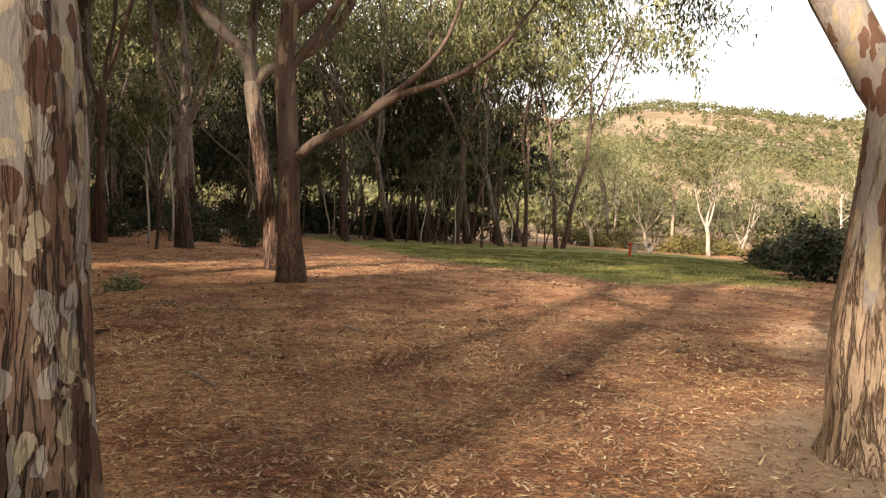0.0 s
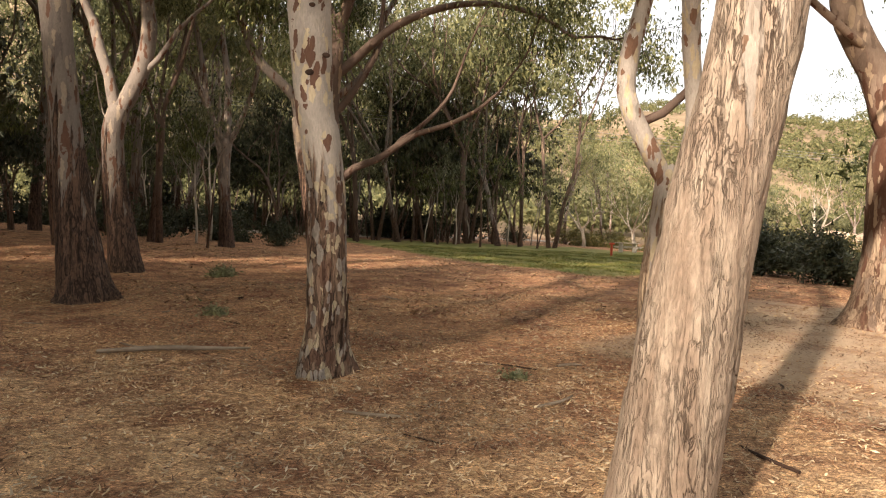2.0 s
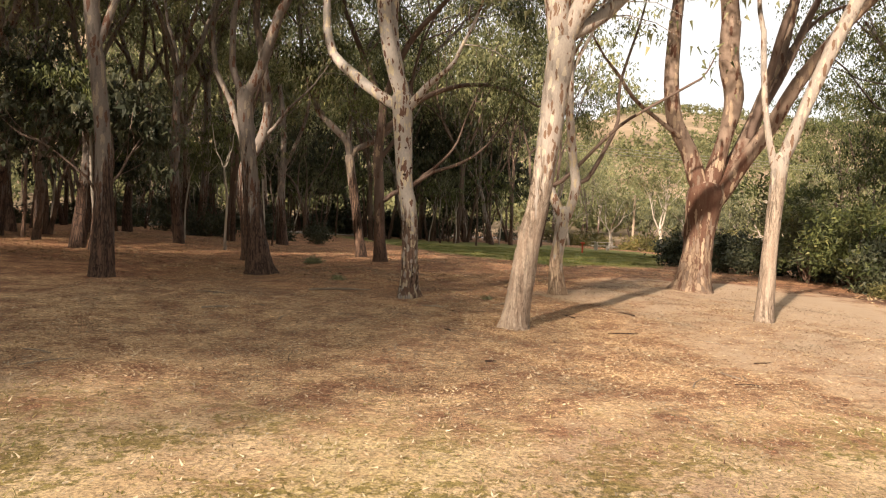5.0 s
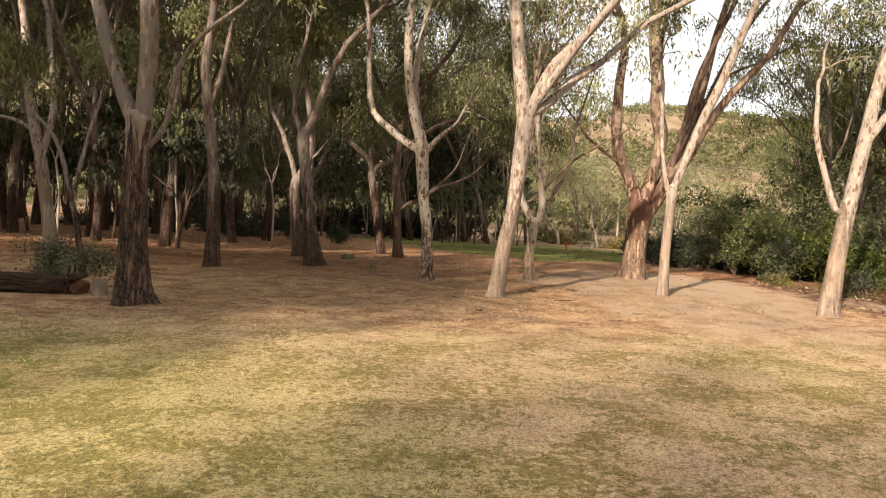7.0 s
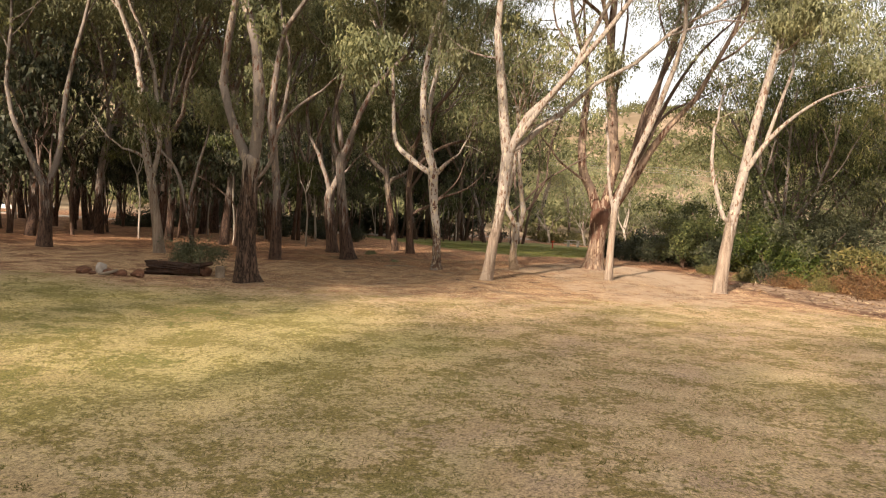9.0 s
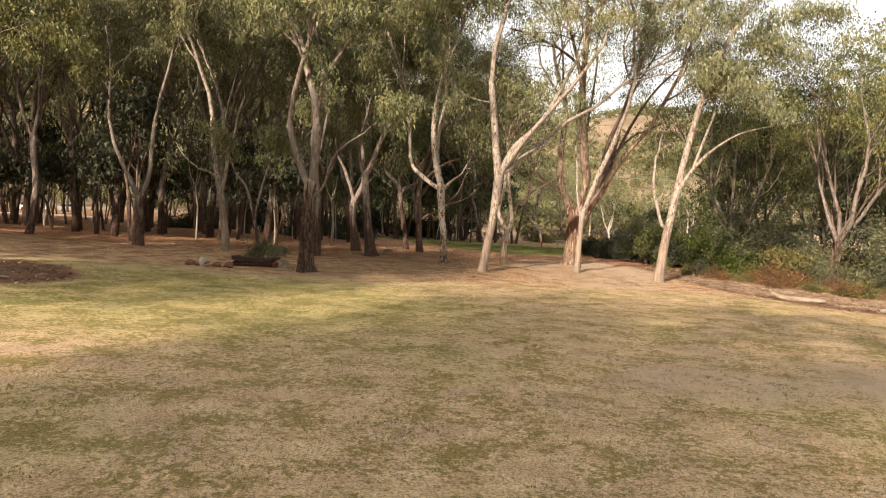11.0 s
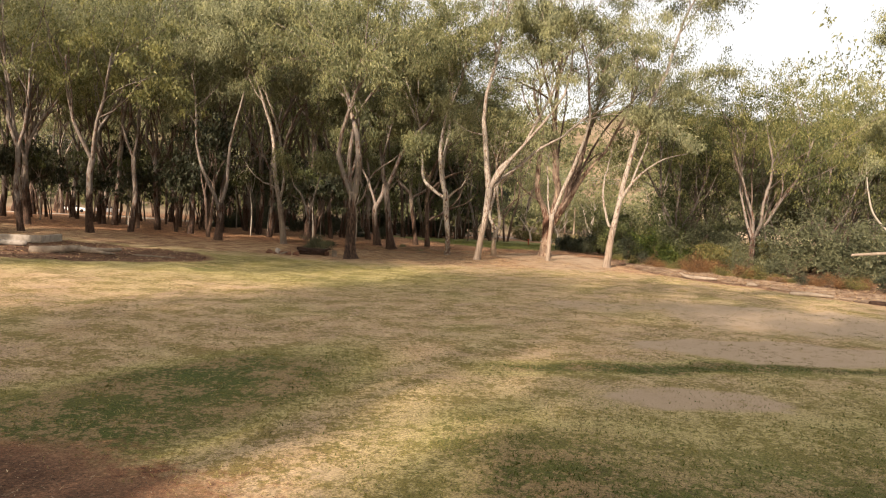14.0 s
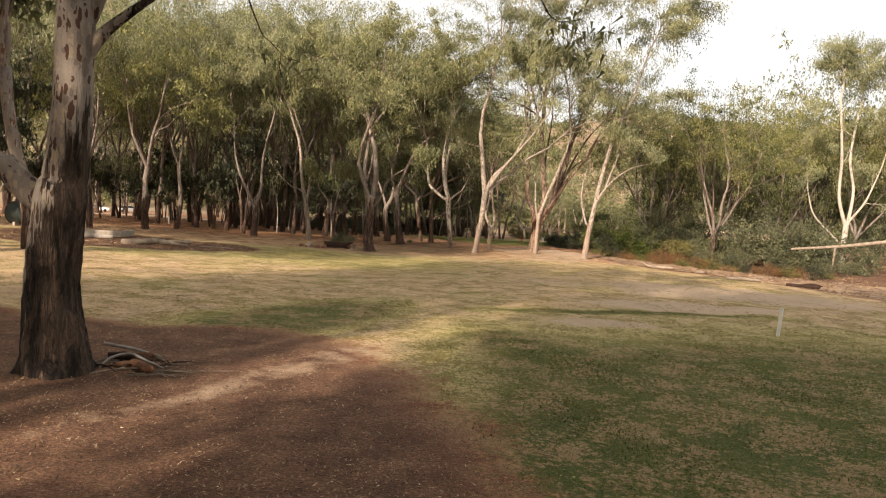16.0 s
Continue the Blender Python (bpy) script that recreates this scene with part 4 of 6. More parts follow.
gum_tree(-8.99, 3,
         [(0, 0, -0.06, 0.293), (0.02, 0, 1.46, 0.238), (-0.04, 0, 3.48, 0.183), (-0.25, 0, 5.47, 0.183)],
         [[(-0.25, 0, 5.37, 0.174), (-0.38, 0, 6.86, 0.183), (-0.28, 0, 8.24, 0.155), (-0.15, 0, 9.43, 0.137)],
          [(-0.21, 0, 5.67, 0.11), (0.12, 0.29, 7.14, 0.0927), (0.27, 0.61, 8.83, 0.0846)]],
         GREY, 12, "gum tree with a brown foot and pale upper trunk", low=8.5, top=25)
gum_tree(-6, 6.5,
         [(0, 0, -0.03, 0.409), (-0.13, 0, 1.03, 0.332), (-0.31, 0, 2.55, 0.243), (-0.52, 0, 4.44, 0.23), (-0.58, 0, 5.31, 0.243)],
         [[(-0.59, 0, 5.19, 0.128), (-0.87, 0, 5.8, 0.109), (-1, 0, 6.29, 0.102)],
          [(-0.55, 0, 5.21, 0.179), (-0.24, 0, 5.82, 0.166), (-0.06, 0, 6.33, 0.16)]],
         GREY, 13, "mottled brown gum tree leaning back at its foot", top=24, ridges=0.016, ridge_top=2.0, low=8.5, leaf_mat=PALE_LEAF)
gum_tree(-7.56, 11.2,
         [(0, 0, -0.06, 0.374), (-0.11, 0, 1.03, 0.302), (-0.28, 0, 2.23, 0.254), (-0.33, 0, 3.19, 0.242), (-0.21, 0, 3.67, 0.242)],
         [[(-0.21, 0, 3.61, 0.193), (0.25, 0, 4.51, 0.193), (0.44, 0, 5.23, 0.181), (0.47, 0, 5.82, 0.169)],
          [(-0.27, 0, 3.6, 0.157), (-0.53, 0.18, 4.53, 0.122), (-0.83, 0.31, 5.21, 0.123), (-1.06, 0.44, 5.9, 0.112)],
          [(0.31, -0, 4.58, 0.079), (0.73, -0.09, 4.92, 0.066), (1.3, -0.26, 5.65, 0.047)]],
         GREY, 14, "forked mottled gum tree in the grove", low=8.5, top=23)
gum_tree(-9.8, 25.5,
         [(0, 0, -0.09, 0.336), (-0.1, 0, 2.07, 0.228), (-0.14, 0, 3.75, 0.216), (-0.09, 0, 4.58, 0.24)],
         [[(-0.11, 0, 4.34, 0.156), (-0.91, 0, 6.09, 0.12), (-1.19, 0, 7.73, 0.12), (-1.72, 0, 10.29, 0.096)],
          [(-0.06, 0, 4.51, 0.18), (-0.2, 0.28, 7.36, 0.146), (-0.55, 0.47, 9.3, 0.134), (-0.69, 0.58, 10.52, 0.123)],
          [(-0.01, -0, 4.46, 0.132), (0.74, -0.3, 5.87, 0.107), (1.4, -0.69, 7.67, 0.094), (1.58, -1.11, 9.61, 0.081)]],
         GREY, 15, "pale gum tree with upright limbs among dark scrub", top=23, low=7.0)
gum_tree(-18.93, 1.1,
         [(0, 0, -0.12, 0.332), (0.08, 0, 1.46, 0.23), (0.01, 0, 2.73, 0.204)],
         [[(0.01, 0, 2.6, 0.166), (-0.63, 0, 3.96, 0.14), (-1.02, 0, 4.7, 0.115), (-1.54, 0, 5.93, 0.102)],
          [(0.07, 0, 2.6, 0.153), (0.43, 0.34, 4.29, 0.129), (0.4, 0.59, 5.59, 0.117), (0.43, 0.94, 7.44, 0.105)]],
         GREY, 16, "forked gum tree at the edge of the grove", low=8.5, top=25, leaf_mat=PALE_LEAF)
gum_tree(-9.6, -47.8,
         [(0, 0, 0.04, 0.56), (-0.1, 0, 1.41, 0.462), (-0.04, 0, 2.42, 0.444), (0.04, 0, 3.23, 0.422)],
         [[(0.06, 0, 3.13, 0.382), (0.19, 0, 4.62, 0.329), (0.21, 0, 5.6, 0.311), (0.22, 0, 6.57, 0.311)],
          [(0.02, 0, 3.01, 0.249), (-0.26, -0, 3.01, 0.249), (-0.65, -0.04, 3.34, 0.231), (-0.93, -0.08, 3.67, 0.199), (-1.3, -0.12, 3.89, 0.167), (-3.6, -0.3, 6.2, 0.123)],
          [(0.36, 0, 5.51, 0.133), (0.56, 0.09, 5.93, 0.116), (0.86, 0.16, 6.26, 0.0898), (1.44, 0.29, 6.78, 0.0634)]] + [[(0.3, 0.1, 6, 0.132), (1.6, -0.1, 8.6, 0.106), (4.2, -0.4, 9.6, 0.0704), (6.6, -0.5, 8.6, 0.0396), (7.9, -0.5, 7.3, 0.0229), (8.4, -0.5, 6.6, 0.0114)],
          [(0.3, 0.1, 6.1, 0.088), (1.2, 0.2, 8.4, 0.0528), (2.6, 0.2, 7.8, 0.0264), (3.4, 0.2, 6.2, 0.0123)]],
         BIG, 17, "old thick gum tree with torn bark and a pale crown limb", spread=0.27, leaf=(0.19, 0.06), ridges=0.03, ridge_top=3.0, low=9.0, top=24, leaves=40000, flare=1.22)
gum_tree(35.1, 2,
         [(0, 0, -0.18, 0.273), (0.08, 0, 2.19, 0.257), (0.18, 0, 4.28, 0.241)],
         [[(0.2, 0, 4.02, 0.186), (-0.66, 0, 6.85, 0.14), (-0.69, 0, 10.48, 0.124), (-1.2, 0, 15.61, 0.093)],
          [(0.25, 0, 4.03, 0.171), (0.83, 0.34, 7.46, 0.125), (0.5, 0.65, 10.6, 0.11), (1.22, 1.06, 14.87, 0.079)],
          [(0.18, -0, 2.19, 0.14), (-1.37, -0.31, 3.44, 0.092), (-3.33, -0.74, 5.16, 0.077), (-4.23, -1.14, 7.16, 0.046)]] + [[(0.31, -0, 4.55, 0.124), (1.61, -0.21, 6.44, 0.093), (2.35, -0.43, 8.54, 0.062)]],
         WHITE, 18, "white-barked gum tree beyond the shrub border", top=23, leaves=23800, leaf_mat=PALE_LEAF)

# ---- the grove: trees that fork by chance, built once and copied ----
PROTO = [(GREY, GUM_LEAF, 28, 0.24, 1), (UMBER, GUM_LEAF, 25, 0.21, 2), (UMBER, GUM_LEAF, 28, 0.25, 1), (DARK, DARK_LEAF, 15, 0.20, 2),
         (GREY, PALE_LEAF, 28, 0.25, 1), (ROUGH, GUM_LEAF, 26, 0.26, 1), (DARK, DARK_LEAF, 11, 0.15, 3), (WHITE, PALE_LEAF, 17, 0.24, 2), (GREY, GREY_LEAF, 13, 0.18, 2), (GREY, YELLOW_LEAF, 19, 0.24, 1), (DARK, DEEP_LEAF, 18, 0.22, 2)]


def grove(spots, kinds, group, label, seed, leaves=4300, leaf=(0.36, 0.165), size=1.0, first=0.27, levels=2):
    rng = np.random.default_rng(seed)
    made = {}
    for x, y in spots:
        k = kinds[int(rng.integers(0, len(kinds)))]
        if k not in made:
            bark, mat, hgt, girth, stems = PROTO[k]
            made[k] = any_tree("gum_tree", x, y, hgt * size, girth, bark, seed * 31 + k, label, leaves, leaf, mat, 0.10, first, group, 1.0, stems, levels=levels)
        else:
            s = rng.uniform(0.82, 1.12)
            copy_thing(made[k], pose(x, y, gz(x, y), 0, 0, rng.uniform(0, 360)) @ Matrix.Diagonal((s, s, s * rng.uniform(0.92, 1.08), 1)))


def scatter(n, x0, x1, y0, y1, gap, seed, keep=lambda x, y: True):
    rng = np.random.default_rng(seed)
    out = []
    for _ in range(n * 30):
        x, y = rng.uniform(x0, x1), rng.uniform(y0, y1)
        if keep(x, y) and all((x - a) ** 2 + (y - b) ** 2 > gap * gap for a, b in out):
            out.append((x, y))
            if len(out) == n:
                break
    return out


grove(scatter(26, -50, -11, 11, 31, 3.4, 21, lambda x, y: x < -11 - 0.12 * (y - 12)), [0, 1, 4, 4, 4, 5], "grove gum trees", "gum tree of the grove with bare lower trunk", 3, 12000, (0.22, 0.088), 1.0, 0.26)
grove(scatter(11, -66, -13, 31, 54, 4.2, 31, lambda x, y: x < -11 - 0.12 * (y - 12)), [0, 1, 4, 5], "grove gum trees", "gum tree far back in the grove", 18, 5000, (0.34, 0.14), 1.0, 0.27)
grove(scatter(16, -95, -24, 60, 108, 6.0, 27), [0, 1, 5], "hill foot trees", "gum tree at the foot of the hill", 12, 2000, (0.6, 0.25))
grove(scatter(18, -60, -21, -5, 12, 3.9, 22), [4, 9, 4, 9], "grove gum trees", "gum tree of the grove with bare lower trunk", 4, 11500, (0.22, 0.088), 1.0, 0.27)
grove(scatter(40, -36, 10, 52, 68, 2.6, 23, lambda x, y: x < 6 + 0.12 * (y - 50)), [0, 3, 3, 6, 6, 1], "far tree line", "dark tree of the far tree line", 5, 1900, (0.48, 0.22))
grove(scatter(9, -7, 9, 47, 54, 3.0, 26), [0, 2, 1], "far tree line", "gum tree at the front of the far tree line", 9)
grove(scatter(21, 8, 85, 78, 150, 8.0, 24, lambda x, y: x > 10 + 0.1 * (y - 64)), [4, 7, 8, 8, 0], "valley gum trees", "pale gum tree across the track", 6, 4300, (0.36, 0.13), 0.7, 0.2)
grove(scatter(19, 18, 66, 8, 56, 5.4, 25, lambda x, y: x > 18.5 + 0.42 * (y - 12)), [9, 8, 10, 9, 8, 10], "border gum trees", "gum tree behind the shrub border", 7, 12000, (0.19, 0.08), 1.1, 0.15)
grove([(21, 13), (25, 6.5), (28, 14), (33, 9)], [9, 9], "border gum trees", "yellow-green gum tree close behind the shrub border", 15, 14000, (0.18, 0.075), 1.05, 0.16)
grove([(24.5, 20.5), (29.5, 19), (34, 24), (37, 17.5), (42, 25)], [10], "dark border trees", "dense dark green tree behind the shrub border", 17, 15000, (0.2, 0.085), 1.0, 0.12)
# added outside the view to keep low sun off the grove
grove([(-36, -15), (-40, -9), (-35, -22), (-46, -16), (-45, -4)], [3, 6], "field edge trees", "dark gum tree at the field edge, added out of view to shade the grove", 8, 5600, (0.4, 0.18), 1.1, 0.2)
# unseen trees behind the end of the walk, added to cast shade
grove([(-29, -66), (-7.8, -72), (-10, -78), (-11.2, -79), (-3, -80), (-7, -69), (5, -71), (-9.4, -67.5), (13, -69),
       (-1, -67), (-23.6, -62), (-27.0, -68.5), (-6.0, -71.5), (2.0, -66.0), (8.5, -65.5), (-0.5, -73.0), (3, -76), (9, -78), (-9.2, -70.5), (19, -74), (0, -86), (24, -70), (-3.5, -65.5), (-9, -74), (-2, -62.5)], [2, 0, 5], "near end trees", "unseen gum tree behind the near end of the field, added for its shade", 10, 2400, (0.62, 0.28), 0.87)
grove(scatter(11, -64, -9, 30, 60, 3.8, 28, lambda x, y: x < -9 - 0.2 * (y - 30) and not -34 < x < -17), [6, 3, 6], "grove understory trees", "small dark tree under the gum trees", 13, 2400, (0.3, 0.15))
grove([(40, 14), (44, 21), (49, 12), (37, 25), (54, 19), (60, 26), (47, 30)], [9, 8, 0], "border gum trees", "gum tree behind the shrub border", 14, 4600, (0.42, 0.2), 1.0, 0.16)
grove(scatter(17, -48, -11, 3, 27, 4.2, 29, lambda x, y: x < -8 - 0.25 * y), [6, 6, 3], "grove understory trees", "small dark tree under the gum trees", 16, 2300, (0.3, 0.15), 0.72)
# thin saplings and bare stems between the trunks
PROTO += [(GREY, GREY_LEAF, 9.5, 0.075, 2), (WHITE, DEEP_LEAF, 8.5, 0.06, 1), (DARK, DEEP_LEAF, 10.5, 0.085, 1)]
grove(scatter(52, -46, -6.5, 9, 42, 2.3, 71, lambda x, y: x < -5.5 - 0.16 * y), [11, 12, 13], "grove saplings", "thin gum sapling between the trunks of the grove", 19, 900, (0.2, 0.07), 1.0, 0.42, 1)
grove(scatter(26, -26, 8, 44, 58, 1.8, 72), [12, 11, 13], "far saplings", "thin pale sapling in front of the far tree line", 20, 600, (0.26, 0.09), 1.0, 0.42, 1)
# bare white trees at the far end of the lawn
for i, (x, y, h, s) in enumerate([(18.5, 62, 9.5, 2), (23.8, 60.5, 11, 1), (14.5, 66, 8.5, 1), (29, 66, 9, 2), (34, 58, 10, 1)]):
    any_tree("gum_tree", x, y, h, 0.2, WHITE, 900 + i, "bare white-limbed gum tree at the far end of the lawn", 700, (0.3, 0.14), HILL_LEAF, 0.2, 0.22, "white-limbed trees", 1.9, s)
# trees with low narrow crowns behind the near end of the field, added out of view to shade the ground
for i, (x, y) in enumerate([(-22.6, -60.0), (-26.2, -66.0), (-9.9, -65.0), (-11.2, -69.5), (-8.4, -63.6), (-5.6, -66.6), (-11.0, -66.2), (10.5, -57.5), (4.5, -61.5), (-23.9, -62.6)]):
    any_tree("gum_tree", x, y, (14.0, 14.0, 20.0, 20.0, 20.0, 20.0, 12.0, 21.0, 21.0, 19.0)[i], 0.3, GREY, 680 + i, "unseen gum tree with a low narrow crown, added for its shade", 5200, (0.5, 0.2), GUM_LEAF, 0.04, 0.26, "near end trees", 0.5)
# tall trees with high crowns along the far side of the field; all but the first added out of view for shade
for i, (x, y) in enumerate([(-23.3, -25.3), (-28.5, -33.5), (-27.5, -28.5), (-31.5, -31.5), (-35.5, -33), (-33, -26), (-29.4, -36.3), (-33.0, -42.0), (-28.2, -34.0),
                          (-22.0, -58.5), (-24.8, -62.5), (-28.1, -68.5), (-13.4, -56.0), (-18.4, -54.2)]):
    any_tree("gum_tree", x, y, 24.0, 0.34, ROUGH if i % 2 else GREY, 640 + i, "tall dark gum tree with a high crown, mostly out of view, added mainly to shade the field", 5200 if i < 3 or i > 8 else 3600, (0.36, 0.13) if 8 < i < 14 else (0.6, 0.22), GUM_LEAF, 0.04, 0.46, "tall field trees", 0.65 if i else 1.1)


# ---- scrub and bushes ----
def bush(x, y, wide, high, mat, seed, label, leaves=2600, leaf=(0.16, 0.07), name="bush", group="scrub bushes", bark=None, droop=-0.1):
    """Stems that fan out from one foot, with clumps of leaves along and between them."""
    rng = np.random.default_rng(seed)
    ob = thing(name, x, y, gz(x, y) - 0.03, label, "bush", group)
    tips = []
    for k in range(6):
        tubes = []
        a = k * 0.9 + rng.uniform(0, 0.6)
        d = unit((math.cos(a) * wide / high * 0.8, math.sin(a) * wide / high * 0.8, rng.uniform(0.7, 1.3)))
        grow(tubes, tips, (0, 0, 0), d, high * rng.uniform(0.45, 0.62), 0.012 + 0.012 * high, 1, rng, lift=0.0, forks=5, twigs=False)
        part("stem", joined("stem", tubes), bark or DARK, ob)
    c = crown_centres(tips, leaves, rng, 0.085 * wide + 0.03)
    c[:, 2] = np.abs(c[:, 2]) + 0.02
    part("foliage", leaves_mesh("foliage", c, leaf[0], leaf[1], rng, droop, 0.8, True), mat, ob)
    return ob


def bushes(spots, wide, high, mat, seed, label, group, leaves=2600, leaf=(0.16, 0.07), name="bush"):
    rng = np.random.default_rng(seed)
    first = None
    for i, (x, y) in enumerate(spots):
        if i % 4 == 0:
            first = bush(x, y, wide * rng.uniform(0.85, 1.2), high * rng.uniform(0.85, 1.2), mat, seed + i, label, leaves, leaf, name, group)
        else:
            s = rng.uniform(0.5, 1.5)
            copy_thing(first, pose(x, y, gz(x, y) - 0.03, 0, 0, rng.uniform(0, 360)) @ Matrix.Diagonal((s, s, s * rng.uniform(0.85, 1.15), 1)))


bushes(scatter(9, -30, -7, 29, 40, 2.8, 40, lambda x, y: x < -7 - 0.25 * (y - 29)), 2.6, 2.6, DARK_LEAF, 41, "dark dense scrub bush under the gum trees", "dark scrub", 2600, (0.22, 0.09))
bushes(scatter(26, -38, 9, 60, 70, 2.2, 42), 3.4, 3.6, DARK_LEAF, 61, "dark scrub bush behind the far trunks", "dark scrub", 2000, (0.34, 0.14))
bushes([(16.5, 31), (19, 33), (21.5, 36), (18, 36.5), (24, 40)], 2.4, 3.2, DARK_LEAF, 81, "dark rounded bush beside the lawn", "lawn edge bushes", 4200, (0.2, 0.09))
bushes([(21.5, 6.5), (26.5, 9), (30, 13), (35, 9)], 2.6, 4.0, OLIVE_LEAF, 401, "tall olive-green bush behind the shrub border", "border bushes", 3200, (0.26, 0.1))
bushes(scatter(26, 13, 60, 62, 76, 2.6, 43), 3.0, 2.6, OLIVE_LEAF, 431, "olive scrub bush at the far end of the lawn", "valley scrub", 1900, (0.3, 0.11))
bushes([(21, 10.5), (26, 15), (31, 8), (36, 13), (42, 9), (30, 3), (38, 4), (48, 6)], 3.6, 6.0, GREY_LEAF, 441, "tall grey-green wattle behind the shrub border", "border wattles", 6500, (0.2, 0.075))
# deep green leaves, partly chosen to paint the shade behind the pale gum tree
bushes([(15.6, 12.5), (18.6, 15.5), (23, 19), (28, 21)], 3.0, 6.6, DEEP_LEAF, 451, "tall dark green wattle behind the shrub border", "border wattles", 7500, (0.19, 0.075))
bush(18.2, 9.2, 3.4, 4.4, LIME_LEAF, 90, "bright green broad bush behind the shrub border", 9000, (0.2, 0.09))
bush(14.6, 13.8, 2.2, 4.6, GREY_LEAF, 91, "tall blue-grey bush behind the pale gum tree", 7000, (0.18, 0.06))
# the dark leaf colour also stands in for shade on this stretch
bushes([(12.8, 17.5), (14.8, 18.5), (16.5, 15.5), (12.2, 21.5), (17.5, 20), (20, 16), (17, 13), (15.2, 10.2)], 2.2, 2.7, DARK_LEAF, 92, "dark green bush in the shrub border", "border bushes", 4200, (0.18, 0.08))
bushes([(20.5, 11), (24.5, 10), (27, 3.5), (33, 0.5), (36, 6)], 2.4, 3.6, GREY_LEAF, 101, "grey-green open bush behind the shrub border", "border bushes", 3800, (0.2, 0.07))
bushes([(13.6, 7.2), (15.0, 5.6), (16.6, 3.8), (18.2, 4.6), (19.6, 1.6), (21.3, -0.8), (23.2, -3.0), (24.2, 0.5)], 1.1, 0.9, OLIVE_LEAF, 111, "low olive shrub on the leaf mulch", "low shrubs", 1900, (0.1, 0.035), "shrub")
bushes([(17.6, 2.2), (19.0, 3.2), (20.6, 3.4), (22.0, 1.9), (20.0, -2.8), (24.6, -6.5)], 1.1, 1.0, RUST_LEAF, 121, "rust-brown dying shrub on the leaf mulch", "low shrubs", 1700, (0.1, 0.035), "shrub")
bushes([(22.6, -6.0), (25.8, -3.4), (26.5, -9.0), (14.4, 2.8), (29.0, -5.5)], 0.8, 1.1, DARK_LEAF, 131, "small dark shrub on the leaf mulch", "low shrubs", 1100, (0.1, 0.04), "shrub")
bushes([(15.3, 1.7), (17.2, -0.2), (18.4, 0.9), (22.0, -3.6), (24.2, -5.0), (26.8, -5.6)], 1.5, 1.25, RUST_LEAF, 501, "rust-brown shrub at the front of the border", "low shrubs", 2400, (0.09, 0.035), "shrub")
bushes([(14.2, 3.6), (16.3, 1.0), (19.4, -1.2), (20.8, -2.4), (25.6, -6.6), (28.5, -7.0)], 1.4, 1.1, OLIVE_LEAF, 511, "olive shrub at the front of the border", "low shrubs", 2200, (0.09, 0.035), "shrub")
bushes([(22.5, 3.4), (25.5, 1.2), (29.0, 0.0), (31.5, -3.2)], 1.8, 2.6, GREY_LEAF, 521, "grey-green open bush behind the low shrubs", "border bushes", 2600, (0.13, 0.05))
bush(-10.3, -3.6, 1.15, 2.1, GREY_LEAF, 141, "dark grey-green bush beside the hollow log", 3800, (0.09, 0.04))
bush(-5.2, 11.0, 0.9, 0.22, PALE_LEAF, 142, "low green weed patch at the foot of a tree", 900, (0.12, 0.03), "weed_clump", "weeds")
bush(0.6, 1.95, 0.32, 0.07, PALE_LEAF, 144, "pale flattened weed clump in the leaf litter", 240, (0.05, 0.03), "weed_clump", "weeds")
bush(-3.4, 5.2, 0.5, 0.12, PALE_LEAF, 143, "pale flat weed patch in the leaf litter", 260, (0.1, 0.03), "weed_clump", "weeds")


# ---- the wooded hill ----
def hill_wood(name, n, y0, y1, cards, size, seed, label, thin=0.0):
    rng = np.random.default_rng(seed)
    y = y0 + (y1 - y0) * rng.uniform(0, 1, n * 3) ** 1.2
    x = rng.uniform(-0.75, 0.95, n * 3) * (y + 30)
    patch = np.sin(x * 0.021 + 2) + np.sin(y * 0.017 + x * 0.009) + np.sin(x * 0.05 - y * 0.031) * 0.6
    keep = patch + rng.normal(0, 0.5, n * 3) > thin
    x, y = x[keep][:n], y[keep][:n]
    r = rng.uniform(2.2, 4.6, len(x))
    h = r * rng.uniform(1.5, 2.3, len(x))
    z = ground_z(x, y)
    c = []
    for _ in range(cards):
        d = rng.normal(0, 1, (len(x), 3))
        d /= np.linalg.norm(d, axis=1)[:, None]
        rad = rng.uniform(0.55, 1.05, len(x)) * (1 + 0.35 * np.sin(d[:, 0] * 5 + x) * np.sin(d[:, 2] * 4 + y))
        c.append(np.stack([x + d[:, 0] * r * rad, y + d[:, 1] * r * rad, z + h * 0.62 + d[:, 2] * h * 0.42 * rad], -1))
    me = leaves_mesh(name, np.vstack(c), size, size * 0.75, rng, 0.2, 0.8, True)
    me.materials.append(HILL_LEAF)
    tagged(new(name, me), label, "woodland", kind="stuff")


hill_wood("hillside_woodland", 2300, 135, 360, 42, 1.25, 201, "olive-green woodland on the lower slope of the hill", -1.3)
hill_wood("skyline_trees", 420, 640, 800, 40, 1.5, 203, "scattered small trees along the top of the hill", 0.1)
hill_wood("ridge_woodland", 2900, 340, 820, 27, 2.2, 202, "scattered trees over dry grass on the hill", -0.9)


# ---- fallen leaves, bark and grass ----
def heights(x, y):
    return ground_z(x, y) + lump(x, y)


